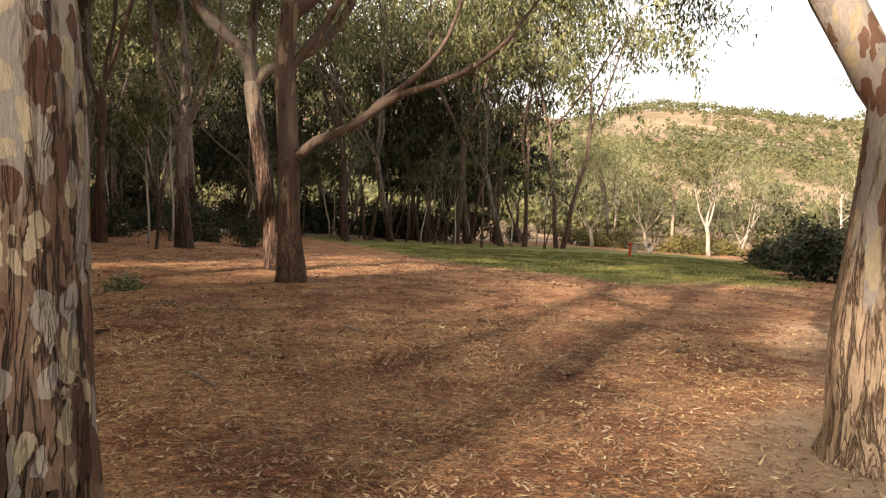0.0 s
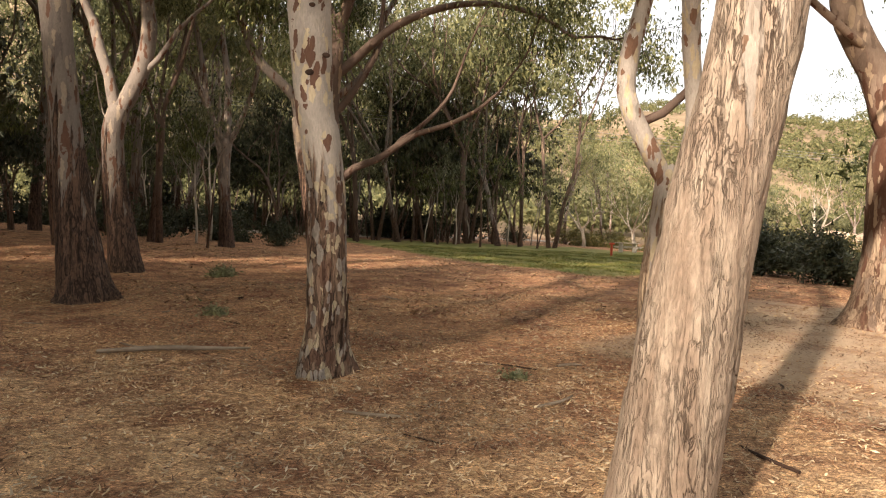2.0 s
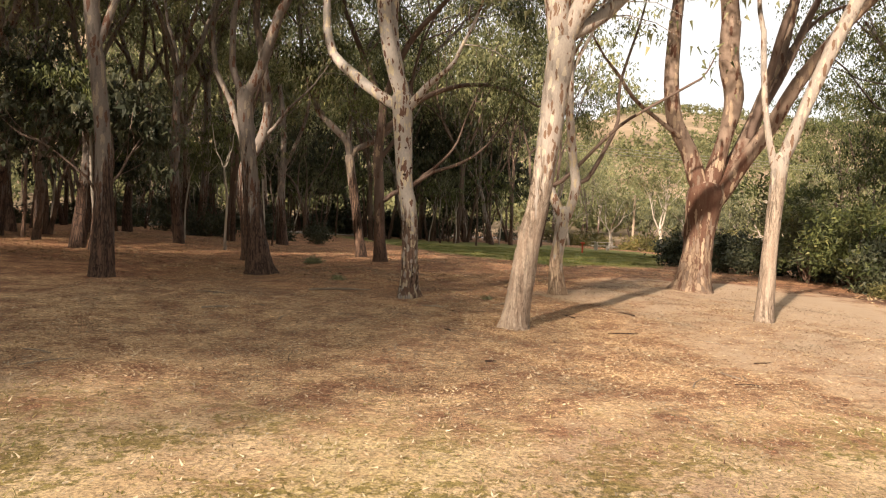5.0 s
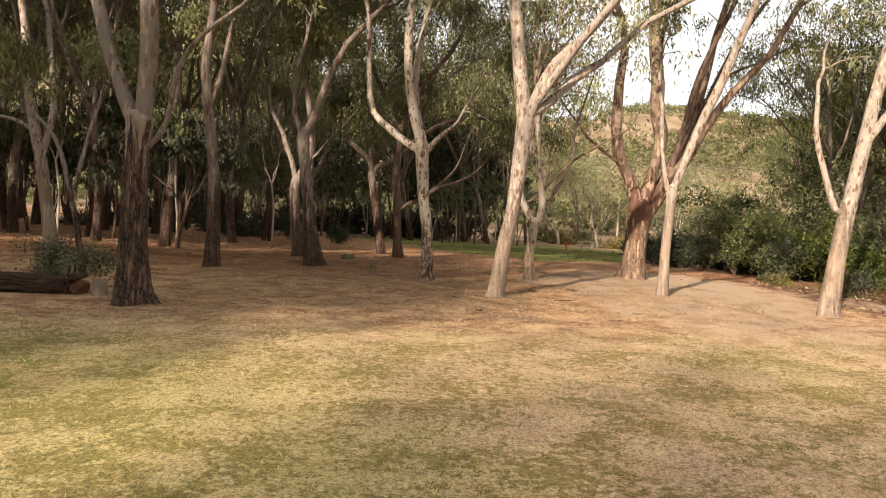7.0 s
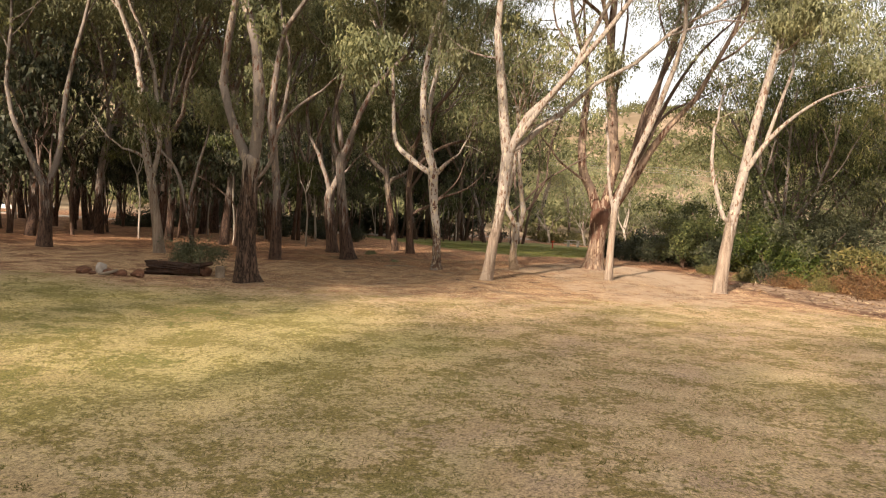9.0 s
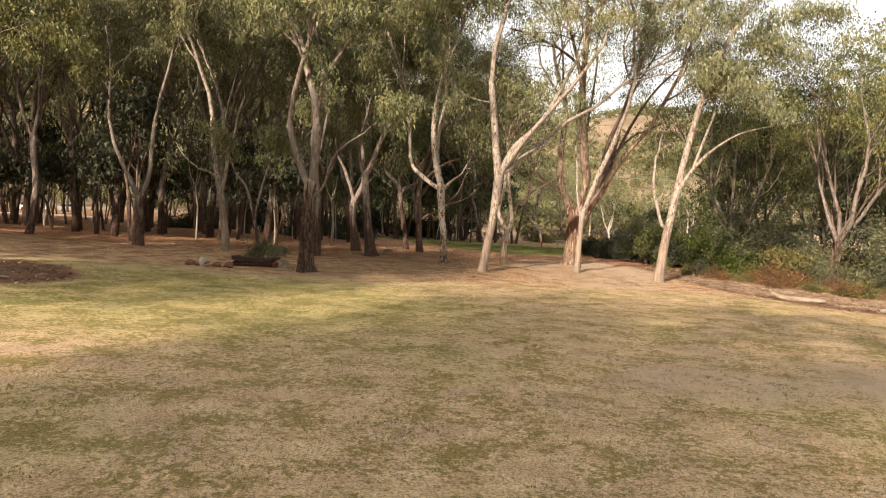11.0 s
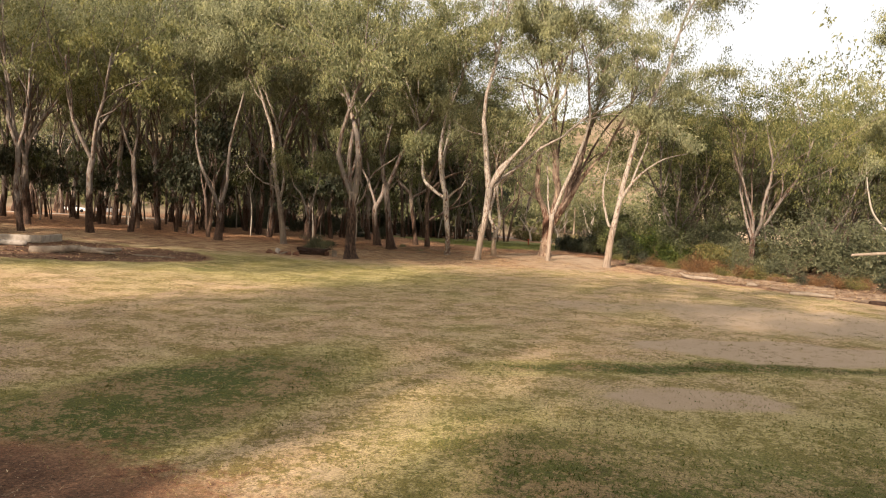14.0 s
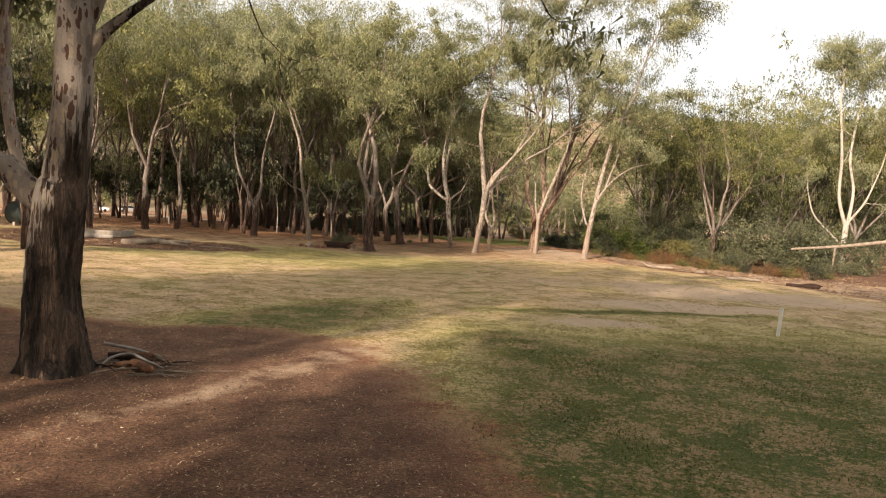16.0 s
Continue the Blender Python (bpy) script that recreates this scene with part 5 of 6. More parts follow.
def strewn(name, n, box, weight, length, width, mat, seed, label, category, flat=0.35, far=True):
    rng = np.random.default_rng(seed)
    x, y = rng.uniform(box[0], box[1], n * 3), rng.uniform(box[2], box[3], n * 3)
    ok = weight(x, y) > rng.uniform(0, 1, n * 3)
    x, y = x[ok][:n], y[ok][:n]
    m = len(x)
    a = rng.uniform(0, 6.28, m)
    tilt = rng.normal(0, flat, m)
    d = np.stack([np.cos(a), np.sin(a), np.abs(tilt) * 0.7], -1)
    side = np.stack([-np.sin(a), np.cos(a), rng.normal(0, flat, m)], -1)
    ln, wd = (length * rng.uniform(0.5, 1.5, m))[:, None], (width * rng.uniform(0.6, 1.4, m))[:, None]
    p = np.stack([x, y, heights(x, y) + 0.012 + np.abs(side[:, 2]) * wd[:, 0] * 0.5], -1)
    up = np.array((0, 0, 1.0))
    curl = (rng.uniform(-0.08, 0.16, m))[:, None] * ln
    if far:
        V = np.stack([p - side * wd * 0.5, p + side * wd * 0.5, p + d * ln + up * curl * 0.4], 1).reshape(-1, 3)
        me = mesh_np(name, V, np.arange(m * 3).reshape(m, 3))
        me.materials.append(mat)
        return tagged(new(name, me), label, category, kind="stuff")
    V = np.stack([p, p + d * ln * 0.45 + side * wd * 0.5 + up * curl * 0.5, p + d * ln + up * curl * 0.2, p + d * ln * 0.45 - side * wd * 0.5 + up * curl * 0.5], 1).reshape(-1, 3)
    me = mesh_np(name, V, np.arange(m * 4).reshape(m, 4))
    me.materials.append(mat)
    return tagged(new(name, me), label, category, kind="stuff")


def bare(x, y):
    return np.clip(1 - 0.9 * zone_dirt(x, y) - zone_lawn(x, y), 0, 1)


def litter_weight(x, y):
    clump = 0.55 + 0.45 * np.sin(x * 1.9 + np.sin(y * 1.3) * 2) * np.sin(y * 2.1 + x * 0.7)
    return np.clip(1 - 0.75 * zone_dirt(x, y) ** 2 - zone_lawn(x, y), 0, 1) * (1 - 0.85 * zone_grass(x, y)) * (0.3 + 0.7 * np.clip(clump + 0.25 * wob(x, y), 0, 1))


strewn("leaf_litter", 88000, (-8, 8.5, -6, 9.5), litter_weight, 0.046, 0.0125, LITTER, 301, "brown and straw-coloured fallen gum leaves", "leaf litter")
strewn("leaf_litter", 80000, (-9, 9.5, -9, 9.5), lambda x, y: 0.4 + 0.6 * litter_weight(x, y) - 0.75 * zone_grass(x, y) - 0.3 * zone_dirt(x, y) ** 2, 0.046, 0.012, LITTER, 306, "crumbled brown leaf and bark litter", "leaf litter")
strewn("leaf_litter", 34000, (-9, 9, -12, 2.5), lambda x, y: 0.25 + 0.5 * litter_weight(x, y), 0.05, 0.014, PALE_LITTER, 309, "straw-coloured leaf bits on the dry grass edge", "leaf litter")
strewn("leaf_litter", 26000, (-20, 11, 6, 26), litter_weight, 0.09, 0.028, LITTER, 302, "brown fallen gum leaves between the trees", "leaf litter")
strewn("leaf_litter", 42000, (-15, 6, -57, -42), lambda x, y: litter_weight(x, y) * (0.12 + 0.88 * zone_old(x, y)), 0.05, 0.015, SHADED_LITTER, 303, "brown fallen leaves round the old gum tree", "leaf litter")
strewn("leaf_litter", 12000, (11, 32, -22, 8), lambda x, y: zone_mulch(x, y) * 1.3, 0.16, 0.05, LITTER, 304, "pale bark flakes and leaves on the border", "leaf litter")
strewn("leaf_litter", 5000, (-38, -14, -22, -8), lambda x, y: zone_mulch(x, y), 0.14, 0.05, LITTER, 305, "scattered bark flakes on the mulch bed", "leaf litter")


strewn("bark_flakes", 3000, (-14, 4, -57, -43), lambda x, y: litter_weight(x, y) * (0.1 + 0.9 * zone_old(x, y)), 0.045, 0.013, PALE_LITTER, 307, "pale bark flakes round the old gum tree", "bark litter", far=False)
strewn("bark_flakes", 5000, (-8, 8.5, -7, 10), litter_weight, 0.048, 0.013, PALE_LITTER, 308, "pale straw-coloured bark flakes in the leaf litter", "bark litter", far=False)


def blades(name, n, box, weight, high, wide, mat, seed, label):
    rng = np.random.default_rng(seed)
    x, y = rng.uniform(box[0], box[1], n * 4), rng.uniform(box[2], box[3], n * 4)
    ok = weight(x, y) > rng.uniform(0, 1, n * 4)
    x, y = x[ok][:n], y[ok][:n]
    m = len(x)
    a = rng.uniform(0, 6.28, m)
    h = high * rng.uniform(0.5, 1.5, m)
    p = np.stack([x, y, heights(x, y) - 0.003], -1)
    s = np.stack([np.cos(a), np.sin(a), np.zeros(m)], -1) * (wide * rng.uniform(0.6, 1.4, m))[:, None] * 0.5
    lean = np.stack([rng.normal(0, 0.7, m) * h, rng.normal(0, 0.7, m) * h, h], -1)
    V = np.stack([p - s, p + s, p + lean], 1).reshape(-1, 3)
    me = mesh_np(name, V, np.arange(m * 3).reshape(m, 3))
    me.materials.append(mat)
    return tagged(new(name, me), label, "grass", kind="stuff")


def tufts(x, y, k=1.0):
    t = np.sin(x * 3.1 + np.sin(y * 2.3) * 1.7) * np.sin(y * 3.7 + np.sin(x * 1.9) * 2.0)
    return np.clip(0.35 + 0.65 * t, 0.03, 1)


def grass_weight(x, y):
    return zone_grass(x, y) * (1 - 0.8 * zone_dirt(x, y)) * tufts(x, y)


blades("dry_grass", 72000, (-15, 17, -46, -6), grass_weight, 0.04, 0.012, BLADE, 311, "short dry yellow grass of the field")


def tuft_grass(name, n, per, box, weight, mat, seed, label, high=0.05):
    """Small separate tufts, each a handful of blades."""
    rng = np.random.default_rng(seed)
    x, y = rng.uniform(box[0], box[1], n * 5), rng.uniform(box[2], box[3], n * 5)
    ok = weight(x, y) > rng.uniform(0, 1, n * 5)
    x, y = np.repeat(x[ok][:n], per), np.repeat(y[ok][:n], per)
    m = len(x)
    x, y = x + rng.normal(0, 0.05, m), y + rng.normal(0, 0.05, m)
    h = high * rng.uniform(0.5, 1.5, m)
    a = rng.uniform(0, 6.28, m)
    p = np.stack([x, y, heights(x, y) - 0.003], -1)
    s = np.stack([np.cos(a), np.sin(a), np.zeros(m)], -1) * (0.014 * rng.uniform(0.6, 1.4, m))[:, None] * 0.5
    lean = np.stack([rng.normal(0, 0.8, m) * h, rng.normal(0, 0.8, m) * h, h], -1)
    V = np.stack([p - s, p + s, p + lean], 1).reshape(-1, 3)
    me = mesh_np(name, V, np.arange(m * 3).reshape(m, 3))
    me.materials.append(mat)
    return tagged(new(name, me), label, "grass", kind="stuff")


def patchy(x, y):
    return np.clip(0.28 + 0.5 * np.sin(x * 0.8 + 2 * np.sin(y * 0.33)) * np.sin(y * 0.7 + np.sin(x * 0.5)) + 0.8 * zone_lush(x, y), 0.02, 1)


tuft_grass("grass_tufts", 8500, 10, (-14, 17, -50, -6), lambda x, y: zone_grass(x, y) * patchy(x, y), OLIVE_BLADE, 312, "green-brown tufts of grass in the dry field", 0.026)
blades("green_grass", 52000, (-5, 12, -55, -35), lambda x, y: (0.15 + 0.85 * zone_grass(x, y)) * zone_lush(x, y) ** 1.5 * (0.45 + 0.55 * np.clip(wob(x * 2.7, y * 2.9), 0, 1)), 0.03, 0.017, GREEN_BLADE, 314, "green grass at the shaded end of the field")
blades("lawn_grass", 40000, (-4, 18, 15, 40), lambda x, y: zone_lawn(x, y) ** 2 * tufts(x, y), 0.06, 0.03, LAWN_BLADE, 313, "green watered lawn grass")


# ---- loose bark and knots on the mottled trunk ----
mottled = next(o for o in bpy.data.objects if o.name.startswith("gum_tree") and o.get("label", "").startswith("mottled cream"))


def bark_strip(parent, angle, r, z0, z1, wide, seed):
    """A long curl of loose bark that stands off the trunk."""
    rng = np.random.default_rng(seed)
    n = 12
    rows = []
    for i in range(n):
        f = i / (n - 1)
        z = z0 + (z1 - z0) * f
        off = r + 0.004 + 0.012 * f ** 3 + rng.normal(0, 0.003)
        half = wide * 0.5 * (1 - 0.5 * abs(f - 0.4)) / r
        for k in (-1, -0.4, 0.4, 1):
            a = angle + half * k + rng.normal(0, 0.02)
            lift = 0.005 * abs(k)
            rows.append(((off + lift) * math.cos(a), (off + lift) * math.sin(a), z))
    V = np.array(rows)
    inner = V * np.array((0.965, 0.965, 1))
    i, k = np.meshgrid(np.arange(n - 1), np.arange(3), indexing="ij")
    F = np.stack([i * 4 + k, i * 4 + k + 1, (i + 1) * 4 + k + 1, (i + 1) * 4 + k], -1).reshape(-1, 4)
    rim = [(4 * q, 4 * q + 4, 4 * q + 4 + 4 * n, 4 * q + 4 * n) for q in range(n - 1)] + [(4 * q + 3, 4 * q + 3 + 4 * n, 4 * q + 7 + 4 * n, 4 * q + 7) for q in range(n - 1)]
    part("bark_strip", mesh_np("bark_strip", np.vstack([V, inner]), np.vstack([F, F[:, ::-1] + 4 * n, rim]), True), DARKWOOD, parent, "dark loose strip of peeling bark")


bark_strip(mottled, math.radians(-14), 0.208, 0.3, 0.78, 0.03, 2)
bark_strip(mottled, math.radians(-40), 0.225, 0.1, 0.55, 0.03, 3)
bark_strip(mottled, math.radians(-70), 0.225, 0.35, 0.8, 0.028, 4)


def knot(parent, p, way, r):
    """A healed branch scar: a raised rim round a dark hollow."""
    m = Matrix.Translation(p) @ Vector(way).to_track_quat("Z", "Y").to_matrix().to_4x4() @ Matrix.Diagonal((1.25, 0.85, 1, 1))
    bm = bmesh.new()
    bmesh.ops.create_cone(bm, cap_ends=True, segments=12, radius1=r * 1.25, radius2=r * 0.8, depth=r * 0.5, matrix=m)
    bmesh.ops.create_cone(bm, cap_ends=True, segments=12, radius1=r * 0.7, radius2=r * 0.4, depth=r * 0.5, matrix=m @ Matrix.Translation((0, 0, r * 0.1)))
    part("knot", bm, DARKWOOD, parent, "dark branch scar")


for p, way, r in (((-0.20, -0.19, 2.86), (-0.15, -1, 0), 0.030), ((-0.04, -0.20, 3.02), (0.35, -1, 0), 0.024), ((-0.19, -0.2, 3.48), (0.0, -1, 0), 0.022), ((-0.30, -0.18, 3.95), (-0.3, -1, 0), 0.026)):
    knot(mottled, p, way, r)


# ---- loose wood, stones and posts ----
def rounded_log(path, radii, sides, seed, lumpy=0.09):
    rng = np.random.default_rng(seed)
    run = spline([(*p, r) for p, r in zip(path, radii)], 0.12)
    v, f = tube(run[:, :3], run[:, 3], sides, rng, lumpy)
    n = len(run)
    v[:sides] = run[0, :3] + (v[:sides] - run[0, :3]) * 0.98
    return v, f


def log(name, x, y, path, radii, mat, seed, label, turn=0.0, limbs=(), group="fallen wood"):
    ob = thing(name, x, y, gz(x, y), label, "log", group, turn)
    part("stem", joined("stem", [rounded_log(path, radii, 14, seed, 0.2 if mat is DARKWOOD else 0.1)]), mat, ob)
    for i, (p, r) in enumerate(limbs):
        part("branch", joined("branch", [rounded_log(p, r, 7, seed + i + 1)]), mat, ob)
    return ob


def stump(x, y, r, h):
    ob = thing("tree_stump", x, y, gz(x, y), "pale sawn tree stump beside a furrowed trunk", "stump")
    rng = np.random.default_rng(5)
    v, f = tube([(0, 0, -0.05), (0, 0, 0.1), (0, 0.01, h * 0.7), (0, 0.01, h - 0.02), (0, 0.01, h)], [r * 1.2, r * 1.05, r, r, r * 0.95], 18, rng, 0.04, cap=False)
    part("body", mesh_np("body", v, f, True), DEADWOOD, ob)
    bm = bmesh.new()
    bmesh.ops.create_cone(bm, cap_ends=True, segments=18, radius1=r * 0.97, radius2=r * 0.93, depth=0.03, matrix=Matrix.Translation((0, 0.01, h)))
    part("sawn_top", bm, DEADWOOD, ob, "pale sawn end grain")


def hollow_log(x, y, length, r, turn):
    """A rotted shell: furrowed outside, open ragged end, dark hollow inside."""
    ob = thing("hollow_log", x, y, gz(x, y), "dark hollow log lying in the leaf litter", "log", "fallen wood", turn)
    n, k = 34, 40
    V = []
    for shell in (1.0, 0.66):
        for i in range(n):
            f = i / (n - 1)
            rr = r * (1.0 - 0.35 * f)
            for j in range(k):
                a = 6.2832 * j / k
                q = Vector((math.cos(a) * 2.2, math.sin(a) * 2.2, f * 3.0))
                ridge = 1 - 0.22 * max(0.0, 1 - abs(noise.noise(Vector((q.x * 2.2, q.y * 2.2, q.z * 0.9)))) * 4) + 0.14 * noise.noise(q * 1.4)
                torn = 0.22 * noise.noise(Vector((q.x * 1.4, q.y * 1.4, 9.0))) * (1 - f) ** 2
                w = rr * (ridge if shell == 1.0 else shell * (1 - 0.5 * f))
                V.append((length * (f - 0.5) + torn, math.cos(a) * w, r * 0.82 + math.sin(a) * w * 0.92))
    F = []
    for i in range(n - 1):
        for j in range(k):
            j2 = (j + 1) % k
            F.append((i * k + j, (i + 1) * k + j, (i + 1) * k + j2, i * k + j2))
            F.append((n * k + i * k + j, n * k + i * k + j2, n * k + (i + 1) * k + j2, n * k + (i + 1) * k + j))
    for j in range(k):
        j2 = (j + 1) % k
        F.append((j, j2, n * k + j2, n * k + j))
        F.append(((n - 1) * k + j2, (n - 1) * k + j, n * k + (n - 1) * k + j, n * k + (n - 1) * k + j2))
    part("shell", mesh_np("shell", V, F), DARKWOOD, ob)
    part("branch", joined("branch", [rounded_log([(0.1, 0.35, 0.12), (0.6, 0.38, 0.3), (1.25, 0.3, 0.44)], [0.13, 0.12, 0.07], 10, 77, 0.2)]), DARKWOOD, ob)
    return ob


def broken_rock(x, y, size, mat, seed, label):
    """An angular chunk: a lump cut by a few flat breaks."""
    rng = np.random.default_rng(seed)
    bm = bmesh.new()
    bmesh.ops.create_icosphere(bm, subdivisions=2, radius=1.0)
    for v in bm.verts:
        v.co *= 1 + 0.25 * noise.noise(v.co * 1.7 + Vector((seed, 0, 0)))
    for _ in range(7):
        d = Vector(rng.normal(0, 1, 3)).normalized()
        bmesh.ops.bisect_plane(bm, geom=bm.verts[:] + bm.edges[:] + bm.faces[:], plane_co=d * rng.uniform(0.5, 0.8), plane_no=d, clear_outer=True)
        rim = [e for e in bm.edges if e.is_boundary]
        if rim:
            bmesh.ops.holes_fill(bm, edges=rim)
    for v in bm.verts:
        v.co = Vector((v.co.x * size[0], v.co.y * size[1], v.co.z * size[2]))
    bmesh.ops.triangulate(bm, faces=bm.faces[:])
    ob = part("rock", bm, mat)
    ob.matrix_basis = pose(x, y, gz(x, y) + size[2] * 0.45, rng.uniform(-14, 14), rng.uniform(-14, 14), rng.uniform(0, 360))
    return tagged(ob, label, "rock", "rocks by the hollow log")


stump(-9.15, -4.7, 0.16, 0.37)
hollow_log(-10.6, -5.3, 1.75, 0.31, 8)
broken_rock(-12.62, -6.45, (0.15, 0.2, 0.34), PALESTONE, 411, "pale broken rock leaning on brown rocks")
for i, (x, y, q) in enumerate([(-13.05, -6.7, 0.34), (-12.35, -6.5, 0.26), (-12.0, -6.3, 0.22), (-11.85, -6.6, 0.27), (-11.45, -6.3, 0.3), (-11.25, -6.6, 0.16), (-12.7, -6.9, 0.2), (-9.75, -4.6, 0.38)]):
    broken_rock(x, y, (q * 0.85, q * 0.75, q * 0.62), STONE, 420 + i, "red-brown broken rock in the leaf litter")
log("fallen_branch", -12.2, -6.9, [(-0.25, 0, 0.05), (0, 0, 0.1), (0.3, 0.1, 0.2)], [0.06, 0.06, 0.04], DEADWOOD, 431, "pale short branch among the rocks", 20)

log("dead_log", -20.6, -17.0, [(-1.6, -0.6, 0.16), (-0.8, -0.35, 0.17), (0.2, 0.1, 0.26), (1.1, 0.3, 0.2), (2.2, 0.8, 0.28)], [0.20, 0.21, 0.19, 0.16, 0.10], DEADWOOD, 441, "pale grey dead log on the dark mulch bed",
    0, [([(1.0, 0.3, 0.2), (1.7, 0.1, 0.12), (2.3, -0.1, 0.1)], [0.1, 0.08, 0.05])], "mulch bed logs")
log("dead_log", -25.6, -15.2, [(-2.6, 0, 0.15), (-0.5, 0.1, 0.17), (1.6, 0.2, 0.15)], [0.17, 0.16, 0.13], BLEACHED, 445, "pale grey log lying along the mulch bed", 4, (), "mulch bed logs")
log("fallen_branch", -17.0, -15.4, [(-1.2, 0.2, 0.05), (0, 0, 0.06), (1.2, -0.15, 0.05)], [0.05, 0.05, 0.03], DEADWOOD, 447, "thin dead branch on the mulch bed", -6, (), "mulch bed logs")


def timber_edging(x, y, turn):
    ob = thing("timber_edging", x, y, gz(x, y), "weathered grey timber box edging at the mulch bed", "edging", turn=turn)
    for px, py, lx, ly, h in ((0, 0, 4.2, 0.16, 0.42), (-2.0, 1.2, 0.16, 2.2, 0.42), (2.0, 1.2, 0.16, 2.2, 0.42)):
        bm = bmesh.new()
        bmesh.ops.create_cube(bm, size=1.0, matrix=Matrix.Translation((px, py, h / 2)) @ Matrix.Diagonal((lx, ly, h, 1)))
        bmesh.ops.bevel(bm, geom=list(bm.edges), offset=0.02, segments=1, affect="EDGES")
        part("beam", bm, TIMBER, ob)


timber_edging(-26.6, -12.6, 3)


def water_tank(x, y, turn):
    ob = thing("water_tank", x, y, gz(x, y), "dark green steel drum tank lying on timber bearers", "tank", turn=turn)
    r, half, z = 0.86, 1.7, 1.0
    prof = [(-half - 0.16, 0.02), (-half - 0.13, r * 0.5), (-half - 0.05, r * 0.85), (-half, r), (half, r), (half + 0.05, r * 0.85), (half + 0.13, r * 0.5), (half + 0.16, 0.02)]
    part("drum", joined("drum", [tube([(px, 0, z) for px, _ in prof], [pr for _, pr in prof], 32, cap=False)]), TANKGREEN, ob)
    for px in (-half + 0.03, -0.6, 0.6, half - 0.03):
        part("band", joined("band", [tube([(px - 0.04, 0, z), (px - 0.035, 0, z), (px + 0.035, 0, z), (px + 0.04, 0, z)], [r - 0.01, r + 0.02, r + 0.02, r - 0.01], 32, cap=False)]), TANKGREEN, ob)
    for px in (-1.0, 1.0):
        bm = bmesh.new()
        bmesh.ops.create_cube(bm, size=1.0, matrix=Matrix.Translation((px, 0, 0.13)) @ Matrix.Diagonal((0.2, 1.5, 0.36, 1)))
        bmesh.ops.bevel(bm, geom=list(bm.edges), offset=0.015, segments=1, affect="EDGES")
        part("bearer", bm, TIMBER, ob)


water_tank(-33.5, -7.6, -14)

log("dead_log", 14.6, -7.9, [(-0.9, 0.5, 0.34), (-0.5, 0.25, 0.14), (0.3, 0, 0.1), (1.2, -0.25, 0.09)], [0.05, 0.10, 0.11, 0.07], DEADWOOD, 451, "bleached bent log on the shrub border", 0, (), "border logs")
log("dead_log", 18.0, -15.0, [(-1.0, 0.25, 0.11), (0, 0, 0.13), (1.1, -0.3, 0.08)], [0.10, 0.12, 0.07], DEADWOOD, 453, "bleached short log along the border edge", 0, (), "border logs")
log("dead_log", 20.9, -17.3, [(-1.0, 0.2, 0.12), (0.1, 0, 0.13), (1.0, -0.1, 0.1)], [0.12, 0.12, 0.09], DARKWOOD, 455, "dark log along the border edge", 0, [([(0.0, 0, 0.2), (0.6, 0.1, 0.26), (1.3, 0.1, 0.16)], [0.05, 0.06, 0.04])], "border logs")
log("dead_log", 16.9, -10.6, [(-0.3, 0, 0.1), (0, 0, 0.14), (0.3, 0, 0.1)], [0.09, 0.11, 0.08], DEADWOOD, 457, "short grey log on the leaf mulch", 0, (), "border logs")
log("fallen_tree", 28.4, -3.0, [(-0.6, 0.3, 2.15), (3.6, 0.0, 2.6), (7.3, -0.3, 3.15), (14.0, -1.0, 4.1)], [0.09, 0.13, 0.16, 0.18], DEADWOOD, 461, "long grey fallen gum trunk propped over the ground", 0,
    [([(3.0, 0.0, 2.5), (3.1, 0.3, 1.2), (3.3, 0.9, -0.3)], [0.10, 0.08, 0.06]), ([(11.5, -0.7, 3.7), (11.4, -0.4, 1.8), (11.2, 0.0, -0.3)], [0.12, 0.10, 0.08])])

# wood at the foot of the old gum tree
rng_o = np.random.default_rng(91)
for i in range(26):
    x, y = rng_o.uniform(-9.0, -7.6), rng_o.uniform(-47.7, -46.5)
    l, r = rng_o.uniform(0.2, 0.6), rng_o.uniform(0.006, 0.018)
    h = rng_o.uniform(0.02, 0.05) + (0.06 if x < -8.3 else 0.0)
    log("fallen_branch", x, y, [(-l, 0, r + 0.005), (-l * 0.3, rng_o.uniform(-0.06, 0.06), h * 0.8), (l * 0.3, rng_o.uniform(-0.06, 0.06), h), (l * 0.9, 0, h * 0.5)], [r, r, r * 0.8, r * 0.5], DEADWOOD if i % 3 else DARKWOOD, 600 + i,
        "thin dead branch at the foot of the old gum tree", rng_o.uniform(-50, 50), (), "branches by the old tree")
